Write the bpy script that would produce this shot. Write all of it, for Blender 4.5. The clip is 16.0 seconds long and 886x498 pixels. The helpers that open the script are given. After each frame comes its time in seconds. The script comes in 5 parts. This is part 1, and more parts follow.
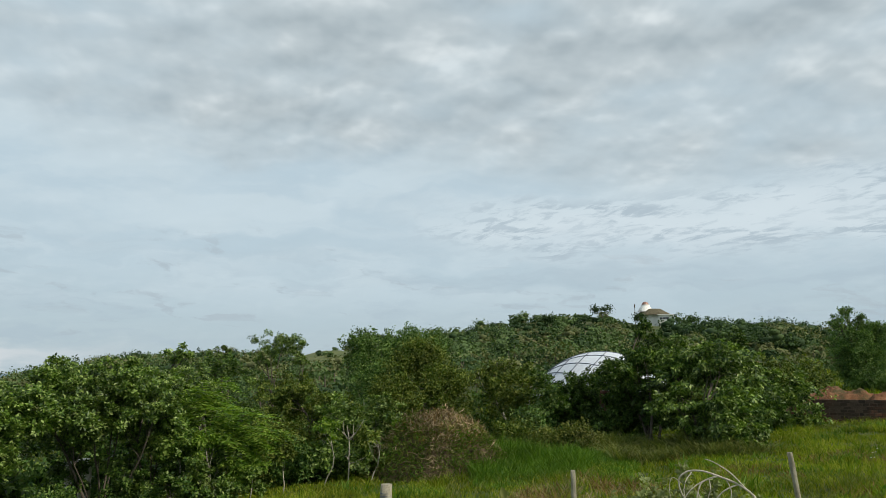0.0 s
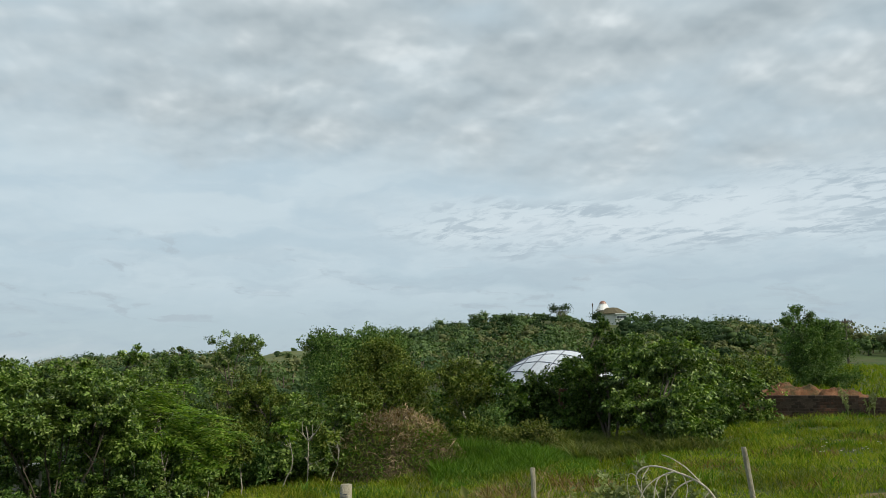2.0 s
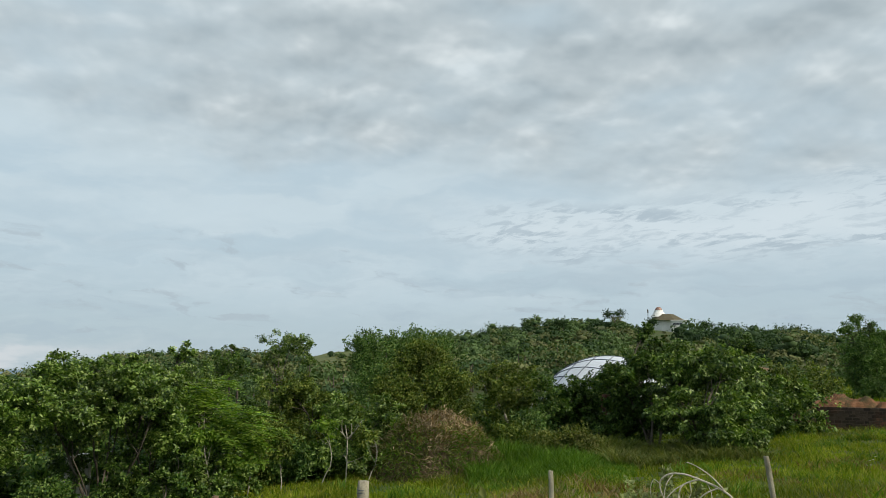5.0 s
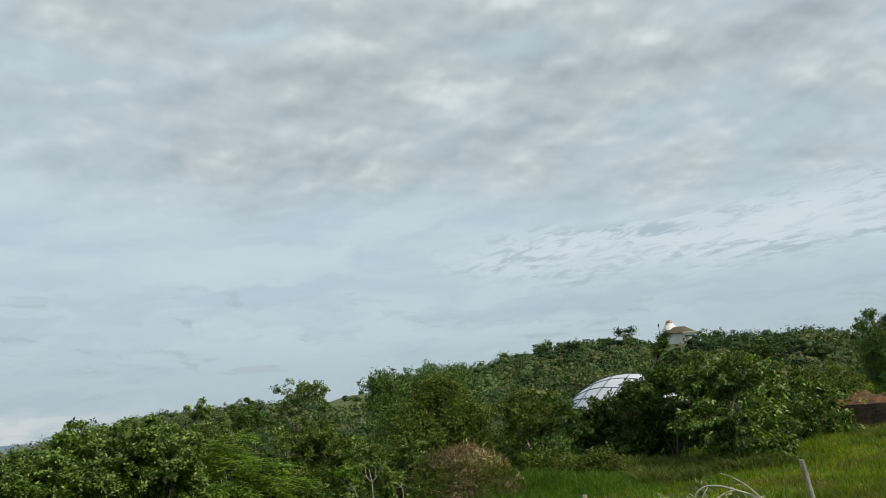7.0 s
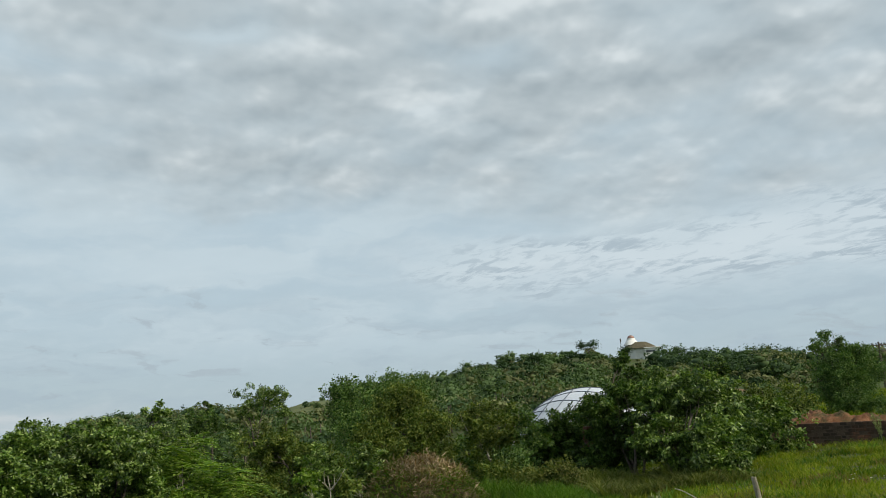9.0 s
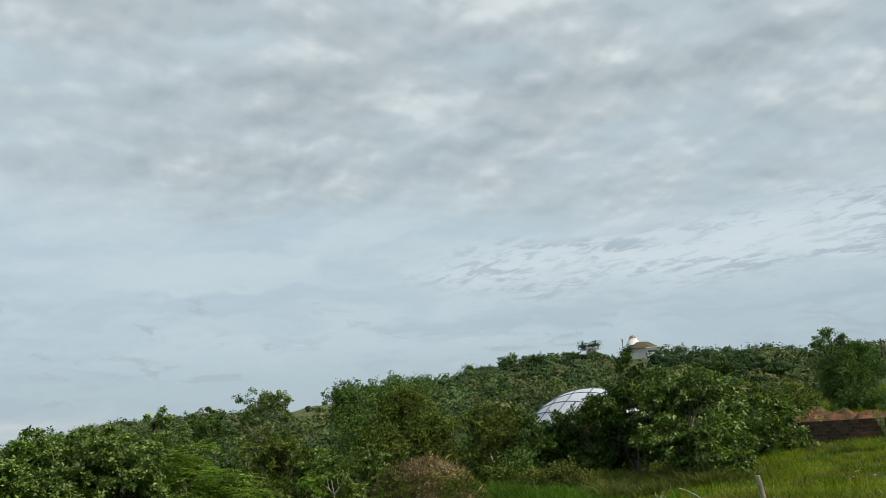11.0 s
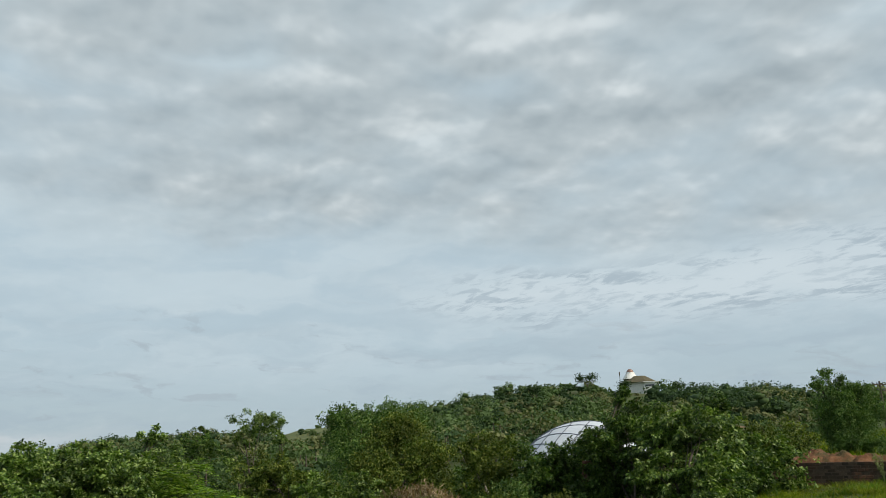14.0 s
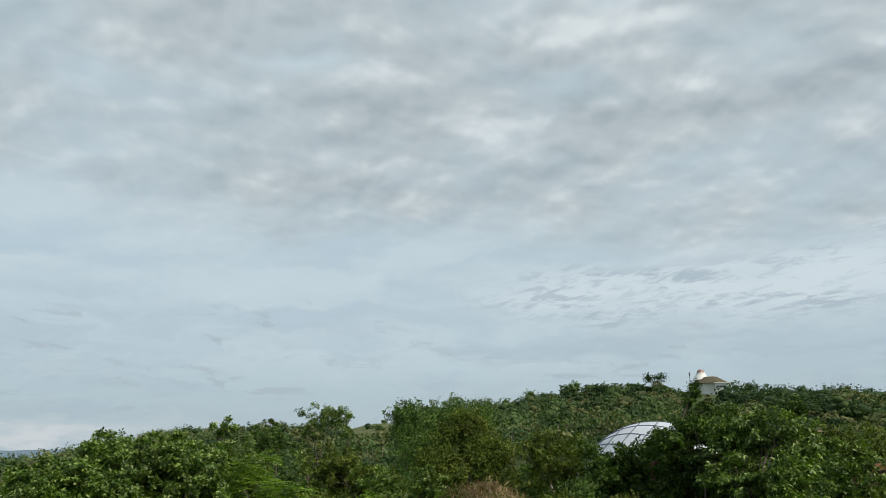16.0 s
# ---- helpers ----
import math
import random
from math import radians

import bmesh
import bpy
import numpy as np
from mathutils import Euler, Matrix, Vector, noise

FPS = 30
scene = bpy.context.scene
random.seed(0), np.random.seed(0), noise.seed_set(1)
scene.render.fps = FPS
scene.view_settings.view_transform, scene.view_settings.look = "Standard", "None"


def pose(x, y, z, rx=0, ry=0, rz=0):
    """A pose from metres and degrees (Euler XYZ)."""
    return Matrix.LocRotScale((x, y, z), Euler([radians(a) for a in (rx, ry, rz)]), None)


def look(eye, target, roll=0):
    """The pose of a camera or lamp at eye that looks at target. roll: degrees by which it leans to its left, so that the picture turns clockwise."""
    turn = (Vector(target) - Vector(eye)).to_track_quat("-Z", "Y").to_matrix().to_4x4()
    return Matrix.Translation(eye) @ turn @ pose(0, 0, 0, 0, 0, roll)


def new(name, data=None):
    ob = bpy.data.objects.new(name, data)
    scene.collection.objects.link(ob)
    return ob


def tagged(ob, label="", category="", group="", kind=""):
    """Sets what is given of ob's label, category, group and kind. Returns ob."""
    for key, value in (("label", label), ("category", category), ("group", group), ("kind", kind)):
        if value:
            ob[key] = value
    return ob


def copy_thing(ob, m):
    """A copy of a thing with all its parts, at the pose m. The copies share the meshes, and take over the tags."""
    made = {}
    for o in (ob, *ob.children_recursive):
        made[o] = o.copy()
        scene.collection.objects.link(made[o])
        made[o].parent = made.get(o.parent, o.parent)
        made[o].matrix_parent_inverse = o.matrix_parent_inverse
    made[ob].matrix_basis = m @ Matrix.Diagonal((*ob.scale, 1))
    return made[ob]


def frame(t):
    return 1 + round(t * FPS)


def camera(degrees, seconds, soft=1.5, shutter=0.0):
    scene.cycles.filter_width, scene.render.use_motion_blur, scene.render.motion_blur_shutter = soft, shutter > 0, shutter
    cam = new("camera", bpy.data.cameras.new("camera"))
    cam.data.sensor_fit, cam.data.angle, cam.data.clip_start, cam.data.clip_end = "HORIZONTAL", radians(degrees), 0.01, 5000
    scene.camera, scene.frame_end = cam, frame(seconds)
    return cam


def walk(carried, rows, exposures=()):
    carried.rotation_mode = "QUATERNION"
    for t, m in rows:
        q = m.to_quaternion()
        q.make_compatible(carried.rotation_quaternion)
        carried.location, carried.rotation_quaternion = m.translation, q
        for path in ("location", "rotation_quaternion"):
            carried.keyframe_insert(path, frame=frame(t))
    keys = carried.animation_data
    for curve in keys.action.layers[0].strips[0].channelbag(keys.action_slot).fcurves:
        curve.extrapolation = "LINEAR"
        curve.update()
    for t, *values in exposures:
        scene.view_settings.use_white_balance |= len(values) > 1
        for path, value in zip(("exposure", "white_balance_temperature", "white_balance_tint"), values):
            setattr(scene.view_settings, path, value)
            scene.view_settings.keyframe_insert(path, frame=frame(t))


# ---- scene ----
cam = camera(59.5, 16.0, soft=0.8)
PATH = [
    (0.0, pose(0.004, -0.014, 2.008, 99.238, 0.068, 2.507)),
    (0.5, pose(-0.001, -0.004, 2.006, 99.341, -0.274, 0.614)),
    (1.0, pose(-0.004, 0.008, 2.004, 99.315, -0.177, 0.412)),
    (1.5, pose(-0.001, 0.000, 2.000, 99.250, -0.001, 0.000)),
    (2.0, pose(-0.002, 0.001, 2.000, 99.204, 0.540, -0.427)),
    (2.5, pose(-0.045, -0.007, 2.009, 99.387, 1.801, 4.430)),
    (3.0, pose(-0.041, -0.006, 1.991, 99.552, 1.272, 9.071)),
    (3.5, pose(-0.001, -0.143, 1.987, 99.327, -0.354, 7.734)),
    (4.0, pose(0.154, -0.148, 1.995, 99.309, -0.733, 6.935)),
    (4.5, pose(0.316, -0.059, 1.978, 99.361, -0.926, 4.019)),
    (4.7, pose(0.318, -0.058, 1.977, 99.30, -1.15, 3.45)),
    (6.8, pose(0.250, -0.047, 1.967, 101.87, 4.38, 4.57)),
    (7.0, pose(0.248, -0.045, 1.966, 101.960, 4.459, 4.622)),
    (7.5, pose(0.253, -0.039, 1.967, 102.361, 4.569, 5.222)),
    (8.0, pose(0.237, -0.095, 1.960, 102.537, 4.336, 5.443)),
    (8.5, pose(0.267, -0.093, 1.964, 102.598, 3.968, 3.316)),
    (9.0, pose(0.245, -0.099, 1.975, 102.409, 3.040, 1.795)),
    (11.5, pose(0.240, -0.109, 1.975, 102.793, 3.865, 2.026)),
    (12.0, pose(0.230, -0.109, 1.979, 103.068, 3.538, 2.039)),
    (12.5, pose(0.235, -0.110, 1.977, 103.234, 2.989, 1.741)),
    (13.0, pose(0.230, -0.098, 1.993, 104.192, 2.312, 1.509)),
    (13.5, pose(0.208, -0.109, 1.985, 104.538, 1.817, 1.393)),
    (14.0, pose(0.190, -0.089, 1.981, 104.546, 1.800, 1.523)),
    (14.5, pose(0.183, -0.093, 1.969, 104.557, 1.642, 2.101)),
    (15.0, pose(0.192, -0.086, 1.979, 104.510, 1.435, 3.024)),
    (15.5, pose(0.179, -0.047, 1.986, 104.424, 1.487, 4.192)),
    (16.0, pose(0.190, -0.070, 1.974, 104.431, 0.482, 6.183)),
]
walk(cam, PATH, exposures=[(0.0, 0.0), (4.5, 0.0), (7.0, -0.07), (12.5, -0.08), (13.0, -0.14), (13.5, -0.14), (14.0, -0.10), (14.5, -0.04), (15.0, -0.08), (16.0, -0.08)])


# ---------------------------------------------------------------- sky and light
SUN_AZ, SUN_EL = 118.0, 41.0       # degrees from ahead towards the right, and up


class Sky:
    """Small helper that chains math nodes of the world."""

    def __init__(self):
        self.world = bpy.data.worlds.new("sky")
        self.world.use_nodes = True
        self.tree = self.world.node_tree
        self.tree.nodes.clear()

    def node(self, kind, **sets):
        n = self.tree.nodes.new(kind)
        for key, value in sets.items():
            if key == "operation":
                n.operation = value
            elif key == "noise":
                n.inputs["Scale"].default_value, n.inputs["Detail"].default_value, n.inputs["Roughness"].default_value = value
        return n

    def math(self, op, a, b=0.0, c=0.0, clamp=False):
        n = self.node("ShaderNodeMath", operation=op)
        n.use_clamp = clamp
        for i, v in enumerate((a, b, c)):
            if isinstance(v, (int, float)):
                n.inputs[i].default_value = v
            else:
                self.tree.links.new(v, n.inputs[i])
        return n.outputs[0]

    def total(self, values):
        out = values[0]
        for v in values[1:]:
            out = self.math("ADD", out, v)
        return out

    def step(self, v, lo, hi):
        n = self.node("ShaderNodeMapRange")
        n.interpolation_type = "SMOOTHSTEP"
        n.inputs["From Min"].default_value, n.inputs["From Max"].default_value = lo, hi
        self.tree.links.new(v, n.inputs["Value"])
        return n.outputs["Result"]

    def join(self, x, y, z=0.0):
        n = self.node("ShaderNodeCombineXYZ")
        for i, v in enumerate((x, y, z)):
            if isinstance(v, (int, float)):
                n.inputs[i].default_value = v
            else:
                self.tree.links.new(v, n.inputs[i])
        return n.outputs[0]

    def noise(self, vector, scale, detail, rough, distort=0.0):
        n = self.node("ShaderNodeTexNoise", noise=(scale, detail, rough))
        n.inputs["Distortion"].default_value = distort
        self.tree.links.new(vector, n.inputs["Vector"])
        return n.outputs["Fac"]

    def mix(self, fac, a, b):
        n = self.node("ShaderNodeMix")
        n.data_type = "RGBA"
        for key, v in (("Factor", fac), ("A", a), ("B", b)):
            socket = [s for s in n.inputs if s.name == key and (s.type == "RGBA" or key == "Factor" and s.type == "VALUE")][0]
            if isinstance(v, (int, float)):
                socket.default_value = v
            elif isinstance(v, tuple):
                socket.default_value = (*v, 1)
            else:
                self.tree.links.new(v, socket)
        return [s for s in n.outputs if s.type == "RGBA"][0]


def build_sky():
    s = Sky()
    where = s.node("ShaderNodeTexCoord").outputs["Generated"]
    split = s.node("ShaderNodeSeparateXYZ")
    s.tree.links.new(where, split.inputs[0])
    x, y, z = split.outputs
    deg = 180 / math.pi
    az = s.math("MULTIPLY", s.math("ARCTAN2", x, y), deg)
    el = s.math("MULTIPLY", s.math("ARCSINE", z), deg)
    low = s.math("ADD", s.math("MAXIMUM", z, 0.0), 0.12)
    u, v = s.math("DIVIDE", x, low), s.math("DIVIDE", y, low)
    mid = s.math("ADD", s.math("MAXIMUM", z, 0.0), 0.30)
    p, q = s.math("DIVIDE", x, mid), s.math("DIVIDE", y, mid)
    # the cloud sheet, ragged at all its borders
    wobble = s.noise(s.join(p, q, 3.7), 3.4, 5, 0.55)
    wobble_b = s.noise(s.join(p, q, 11.3), 3.4, 5, 0.55)
    true_el = el
    az = s.math("ADD", az, s.math("MULTIPLY", s.math("SUBTRACT", wobble, 0.5), 12.0))
    el = s.math("ADD", el, s.math("MULTIPLY", s.math("SUBTRACT", wobble_b, 0.5), 5.0))

    def bank(a, e, wide, tall, amount):
        f = s.math("POWER", s.math("ABSOLUTE", s.math("MULTIPLY_ADD", az, 1 / wide, -a / wide)), 2.0)
        g = s.math("POWER", s.math("ABSOLUTE", s.math("MULTIPLY_ADD", el, 1 / tall, -e / tall)), 2.0)
        return s.math("MULTIPLY", s.math("EXPONENT", s.math("MULTIPLY", s.math("ADD", f, g), -1.0)), amount)

    bend = s.math("MULTIPLY", s.math("SUBTRACT", s.noise(s.join(p, q, 2.9), 2.2, 2, 0.5), 0.5), 0.10)

    def billows(dp, dq):
        """Soft rounded heaps of cloud at two sizes."""
        a, b = s.total([p, bend, dp]), s.total([q, bend, dq])
        wide = s.noise(s.join(a, b, 0.4), 5.6, 2, 0.45)
        small = s.noise(s.join(a, b, 7.4), 13.0, 2.6, 0.48)
        return s.math("ADD", s.math("MULTIPLY", wide, 0.5), s.math("MULTIPLY", small, 0.5))

    puffs, above = billows(0.0, 0.0), billows(-0.006, -0.026)
    heaps = s.noise(s.join(s.math("MULTIPLY_ADD", q, 0.12, p), s.math("MULTIPLY", q, 1.2), 6.2), 4.2, 3, 0.5, 0.1)
    soft = s.noise(s.join(p, q, 8.1), 2.0, 3, 0.5)
    # small torn ripples in a belt over the hill
    ripple = s.noise(s.join(s.math("MULTIPLY", s.math("MULTIPLY_ADD", v, 0.40, u), 1.5), s.math("MULTIPLY", v, 1.25), 5.5), 7.4, 6, 0.62, 0.45)
    belt = s.math("ADD", s.total([bank(9, 10.6, 11, 1.9, 1.0), bank(27, 11.2, 11, 2.5, 1.0)]), 0.0, clamp=True)
    streak = s.noise(s.join(s.math("MULTIPLY", az, 0.045), s.math("MULTIPLY", el, 0.42), 2.0), 1.6, 5, 0.55, 0.3)
    # the deck's lower border drops to the right
    deck = s.step(s.math("MULTIPLY_ADD", az, 0.075, el), 13.2, 17.0)
    cover = s.total([
        s.math("MULTIPLY_ADD", deck, 0.80, 0.10),
        s.math("MULTIPLY", s.math("SUBTRACT", heaps, 0.5), s.math("MULTIPLY_ADD", deck, 1.2, 0.35)),
        bank(-30, 21, 7, 3.0, -0.38), bank(9, 17.4, 6, 1.6, -0.30), bank(22, 17.0, 8, 1.9, -0.35), bank(2.4, 26.0, 3, 1.0, -0.5), bank(14.9, 19.6, 5, 1.2, -0.3),
        bank(-17.8, 28.3, 3.5, 0.7, -0.5), bank(-31, 25.0, 4, 0.9, -0.5), bank(9.0, 31.5, 3, 0.8, -0.6), bank(31, 26.5, 3, 0.9, -0.5), bank(-20, 15.6, 8, 0.9, 0.35),
    ])
    cover = s.math("ADD", cover, 0.0, clamp=True)
    shade = s.total([
        s.math("MULTIPLY_ADD", s.math("SUBTRACT", puffs, 0.5), 1.2, 0.475),
        s.math("MULTIPLY", s.math("SUBTRACT", puffs, above), 1.3),
        s.math("MULTIPLY", s.math("SUBTRACT", heaps, 0.5), 0.5),
        s.math("MULTIPLY", s.math("SUBTRACT", soft, 0.5), 0.3),
        # lit crowns of cloud
        bank(-14.8, 27.4, 4.5, 1.1, 0.26), bank(4.5, 29.6, 5.5, 1.1, 0.30), bank(12.1, 29.8, 3.0, 0.9, 0.30), bank(-21.8, 25.4, 3.0, 1.2, 0.20),
        bank(-30.8, 23.7, 3.0, 1.0, 0.2), bank(-16.2, 20.6, 4.5, 0.9, 0.20), bank(-3.7, 22.1, 3.0, 1.4, 0.18), bank(13.4, 25.6, 5.0, 1.2, 0.24),
        bank(22.9, 19.6, 2.6, 1.4, 0.24), bank(27.8, 21.7, 3.0, 1.0, 0.32), bank(29.4, 25.7, 3.0, 1.2, 0.25), bank(-4.6, 17.3, 6.0, 1.2, 0.14),
        # grey bases
        bank(-10.3, 25.3, 7.0, 1.3, -0.24), bank(-15.5, 22.7, 6.0, 0.9, -0.18), bank(8.5, 23.5, 5.0, 1.2, -0.24), bank(17.5, 22.8, 5.0, 1.1, -0.22),
        bank(-24.0, 23.3, 4.0, 1.0, -0.16), bank(-6.5, 29.0, 6.0, 0.9, -0.16), bank(24.8, 24.2, 5.0, 1.1, -0.22), bank(-8.0, 19.2, 8.0, 1.2, -0.14),
    ])
    shade = s.math("ADD", shade, 0.0, clamp=True)
    air = s.node("ShaderNodeTexSky")
    air.sky_type, air.sun_disc = "NISHITA", False
    air.sun_elevation, air.sun_rotation = radians(SUN_EL), radians(SUN_AZ)
    air.air_density, air.dust_density, air.ozone_density = 1.0, 1.5, 1.0
    dim = s.node("ShaderNodeVectorMath", operation="SCALE")
    s.tree.links.new(air.outputs[0], dim.inputs[0])
    dim.inputs["Scale"].default_value = 0.10
    # thin veil over the blue, milky towards the horizon
    veil = s.mix(s.step(true_el, 0.0, 14.0), (0.463, 0.579, 0.648), (0.526, 0.658, 0.734))
    clear = s.mix(0.88, dim.outputs[0], veil)
    mist = s.noise(s.join(s.math("MULTIPLY", az, 0.05), s.math("MULTIPLY", el, 0.22), 4.0), 1.3, 4, 0.5, 0.2)
    clear = s.mix(s.math("MULTIPLY", s.step(mist, 0.40, 0.62), s.math("MULTIPLY", s.step(true_el, 3.0, 8.0), 0.75)), clear, (0.604, 0.717, 0.777))
    bands = s.step(streak, 0.45, 0.70)
    near_ground = s.math("SUBTRACT", 1.0, s.step(true_el, 6.0, 11.0))
    clear = s.mix(s.math("MULTIPLY", s.math("MULTIPLY", bands, near_ground), 0.6), clear, (0.415, 0.520, 0.598))
    # torn scraps of low grey cloud
    scud = s.noise(s.join(s.math("MULTIPLY", az, 0.10), s.math("MULTIPLY_ADD", az, 0.03, s.math("MULTIPLY", true_el, 0.36)), 9.0), 2.6, 5, 0.55, 0.2)
    scrap = s.math("MULTIPLY", s.step(scud, 0.58, 0.70), s.math("SUBTRACT", 1.0, s.step(true_el, 8.0, 12.0)))
    clear = s.mix(s.math("MULTIPLY", scrap, 0.65), clear, (0.41, 0.49, 0.55))
    white = s.mix(s.step(shade, 0.45, 1.0), (0.492, 0.566, 0.602), (0.712, 0.780, 0.806))
    cloud = s.mix(s.step(shade, 0.0, 0.55), (0.374, 0.446, 0.486), white)
    # a bright bank low on the horizon
    cloud_low = bank(-34, 1.2, 7, 0.6, 0.7)
    sky = s.mix(cover, clear, cloud)
    # a pale belt with torn grey flakes
    sky = s.mix(s.math("MULTIPLY", belt, 0.75), sky, (0.668, 0.757, 0.806))
    patchy = s.step(s.noise(s.join(s.math("MULTIPLY", u, 0.8), v, 2.2), 2.6, 3, 0.5), 0.36, 0.60)
    flakes = s.math("MULTIPLY", s.step(s.math("MULTIPLY_ADD", patchy, 0.06, ripple), 0.48, 0.66), s.step(belt, 0.05, 0.6))
    sky = s.mix(s.math("MULTIPLY", flakes, s.math("MULTIPLY_ADD", patchy, 0.50, 0.40)), sky, (0.425, 0.520, 0.588))
    sky = s.mix(s.math("ADD", cloud_low, 0.0, clamp=True), sky, (0.70, 0.73, 0.75))
    glow = s.node("ShaderNodeBackground")
    s.tree.links.new(sky, glow.inputs["Color"])
    glow.inputs["Strength"].default_value = 1.0
    out = s.node("ShaderNodeOutputWorld")
    s.tree.links.new(glow.outputs[0], out.inputs["Surface"])
    scene.world = s.world


build_sky()
sun = new("sun", bpy.data.lights.new("sun", "SUN"))
sun.data.energy, sun.data.angle, sun.data.color = 4.05, radians(3), (0.98, 0.90, 0.74)
sun.matrix_world = look((0, 0, 0), (-math.sin(radians(SUN_AZ)) * math.cos(radians(SUN_EL)),
                                    -math.cos(radians(SUN_AZ)) * math.cos(radians(SUN_EL)), -math.sin(radians(SUN_EL))))

# ---------------------------------------------------------------- materials


def base_material(name):
    m = bpy.data.materials.new(name)
    m.use_nodes = True
    return m, m.node_tree, m.node_tree.nodes["Principled BSDF"]


def ramp(tree, colours):
    n = tree.nodes.new("ShaderNodeValToRGB")
    while len(n.color_ramp.elements) < len(colours):
        n.color_ramp.elements.new(0.5)
    for i, c in enumerate(colours):
        n.color_ramp.elements[i].position = i / (len(colours) - 1)
        n.color_ramp.elements[i].color = (*c, 1)
    return n


def noise_node(tree, scale, detail=4.0, rough=0.55):
    co = tree.nodes.new("ShaderNodeNewGeometry")
    n = tree.nodes.new("ShaderNodeTexNoise")
    n.inputs["Scale"].default_value, n.inputs["Detail"].default_value, n.inputs["Roughness"].default_value = scale, detail, rough
    tree.links.new(co.outputs["Position"], n.inputs["Vector"])
    return n


def mix_node(tree, kind, fac, a, b):
    n = tree.nodes.new("ShaderNodeMix")
    n.data_type, n.blend_type = "RGBA", kind
    for key, v in (("Factor", fac), ("A", a), ("B", b)):
        socket = [q for q in n.inputs if q.name == key and (q.type == "RGBA" or key == "Factor" and q.type == "VALUE")][0]
        if isinstance(v, (int, float)):
            socket.default_value = v
        elif isinstance(v, tuple):
            socket.default_value = (*v, 1)
        else:
            tree.links.new(v, socket)
    return [q for q in n.outputs if q.type == "RGBA"][0]


def leaf_material(name, colours, shine=0.45, through_light=0.3, patch=1.1, spread=(0.55, 1.35), gloss=0.12):
    """Leaves: tone varies from leaf to leaf and from branch to branch; light passes through."""
    m, tree, bsdf = base_material(name)
    geo = tree.nodes.new("ShaderNodeNewGeometry")
    tone = ramp(tree, colours)
    tree.links.new(geo.outputs["Random Per Island"], tone.inputs["Fac"])
    big = noise_node(tree, patch, 3)
    lift = ramp(tree, [(spread[0],) * 3, (spread[1],) * 3])
    lift.color_ramp.elements[0].position, lift.color_ramp.elements[1].position = 0.3, 0.7
    tree.links.new(big.outputs["Fac"], lift.inputs["Fac"])
    colour = mix_node(tree, "MULTIPLY", 1.0, tone.outputs["Color"], lift.outputs["Color"])
    tree.links.new(colour, bsdf.inputs["Base Color"])
    bsdf.inputs["Roughness"].default_value = shine
    bsdf.inputs["Specular IOR Level"].default_value = gloss
    glow = tree.nodes.new("ShaderNodeBsdfTranslucent")
    tree.links.new(mix_node(tree, "MULTIPLY", 1.0, colour, (1.3, 1.5, 0.5)), glow.inputs["Color"])
    both = tree.nodes.new("ShaderNodeMixShader")
    both.inputs[0].default_value = through_light
    tree.links.new(bsdf.outputs[0], both.inputs[1])
    tree.links.new(glow.outputs[0], both.inputs[2])
    tree.links.new(both.outputs[0], tree.nodes["Material Output"].inputs["Surface"])
    return m


def rough_material(name, colours, scale, bump=0.3, rough=0.9, stain=None, island=False, fine=9.0, metal=0.0):
    """A matt surface: two scales of tone, fine relief, and stains of their own shape."""
    m, tree, bsdf = base_material(name)
    n = noise_node(tree, scale, 6, 0.6)
    tone = ramp(tree, colours)
    spread = tree.nodes.new("ShaderNodeMapRange")
    spread.inputs["From Min"].default_value, spread.inputs["From Max"].default_value = 0.28, 0.72
    tree.links.new(n.outputs["Fac"], spread.inputs["Value"])
    tree.links.new(spread.outputs["Result"], tone.inputs["Fac"])
    colour = tone.outputs["Color"]
    grain = noise_node(tree, scale * fine, 5, 0.65)
    lift = ramp(tree, [(0.6,) * 3, (1.35,) * 3])
    tree.links.new(grain.outputs["Fac"], lift.inputs["Fac"])
    colour = mix_node(tree, "MULTIPLY", 1.0, colour, lift.outputs["Color"])
    if stain:
        spot = noise_node(tree, scale * 0.35, 5, 0.7)
        edge = tree.nodes.new("ShaderNodeMapRange")
        edge.inputs["From Min"].default_value, edge.inputs["From Max"].default_value = 0.47, 0.60
        tree.links.new(spot.outputs["Fac"], edge.inputs["Value"])
        colour = mix_node(tree, "MIX", edge.outputs["Result"], colour, stain)
    if island:
        info = tree.nodes.new("ShaderNodeObjectInfo")
        vary = ramp(tree, [(0.65, 0.65, 0.65), (1.3, 1.22, 1.15)])
        tree.links.new(info.outputs["Random"], vary.inputs["Fac"])
        colour = mix_node(tree, "MULTIPLY", 1.0, colour, vary.outputs["Color"])
    tree.links.new(colour, bsdf.inputs["Base Color"])
    bsdf.inputs["Roughness"].default_value, bsdf.inputs["Metallic"].default_value = rough, metal
    bsdf.inputs["Specular IOR Level"].default_value = 0.15 if rough > 0.6 else 0.5
    b = tree.nodes.new("ShaderNodeBump")
    b.inputs["Strength"].default_value, b.inputs["Distance"].default_value = bump, 0.03
    tree.links.new(grain.outputs["Fac"], b.inputs["Height"])
    tree.links.new(b.outputs["Normal"], bsdf.inputs["Normal"])
    return m


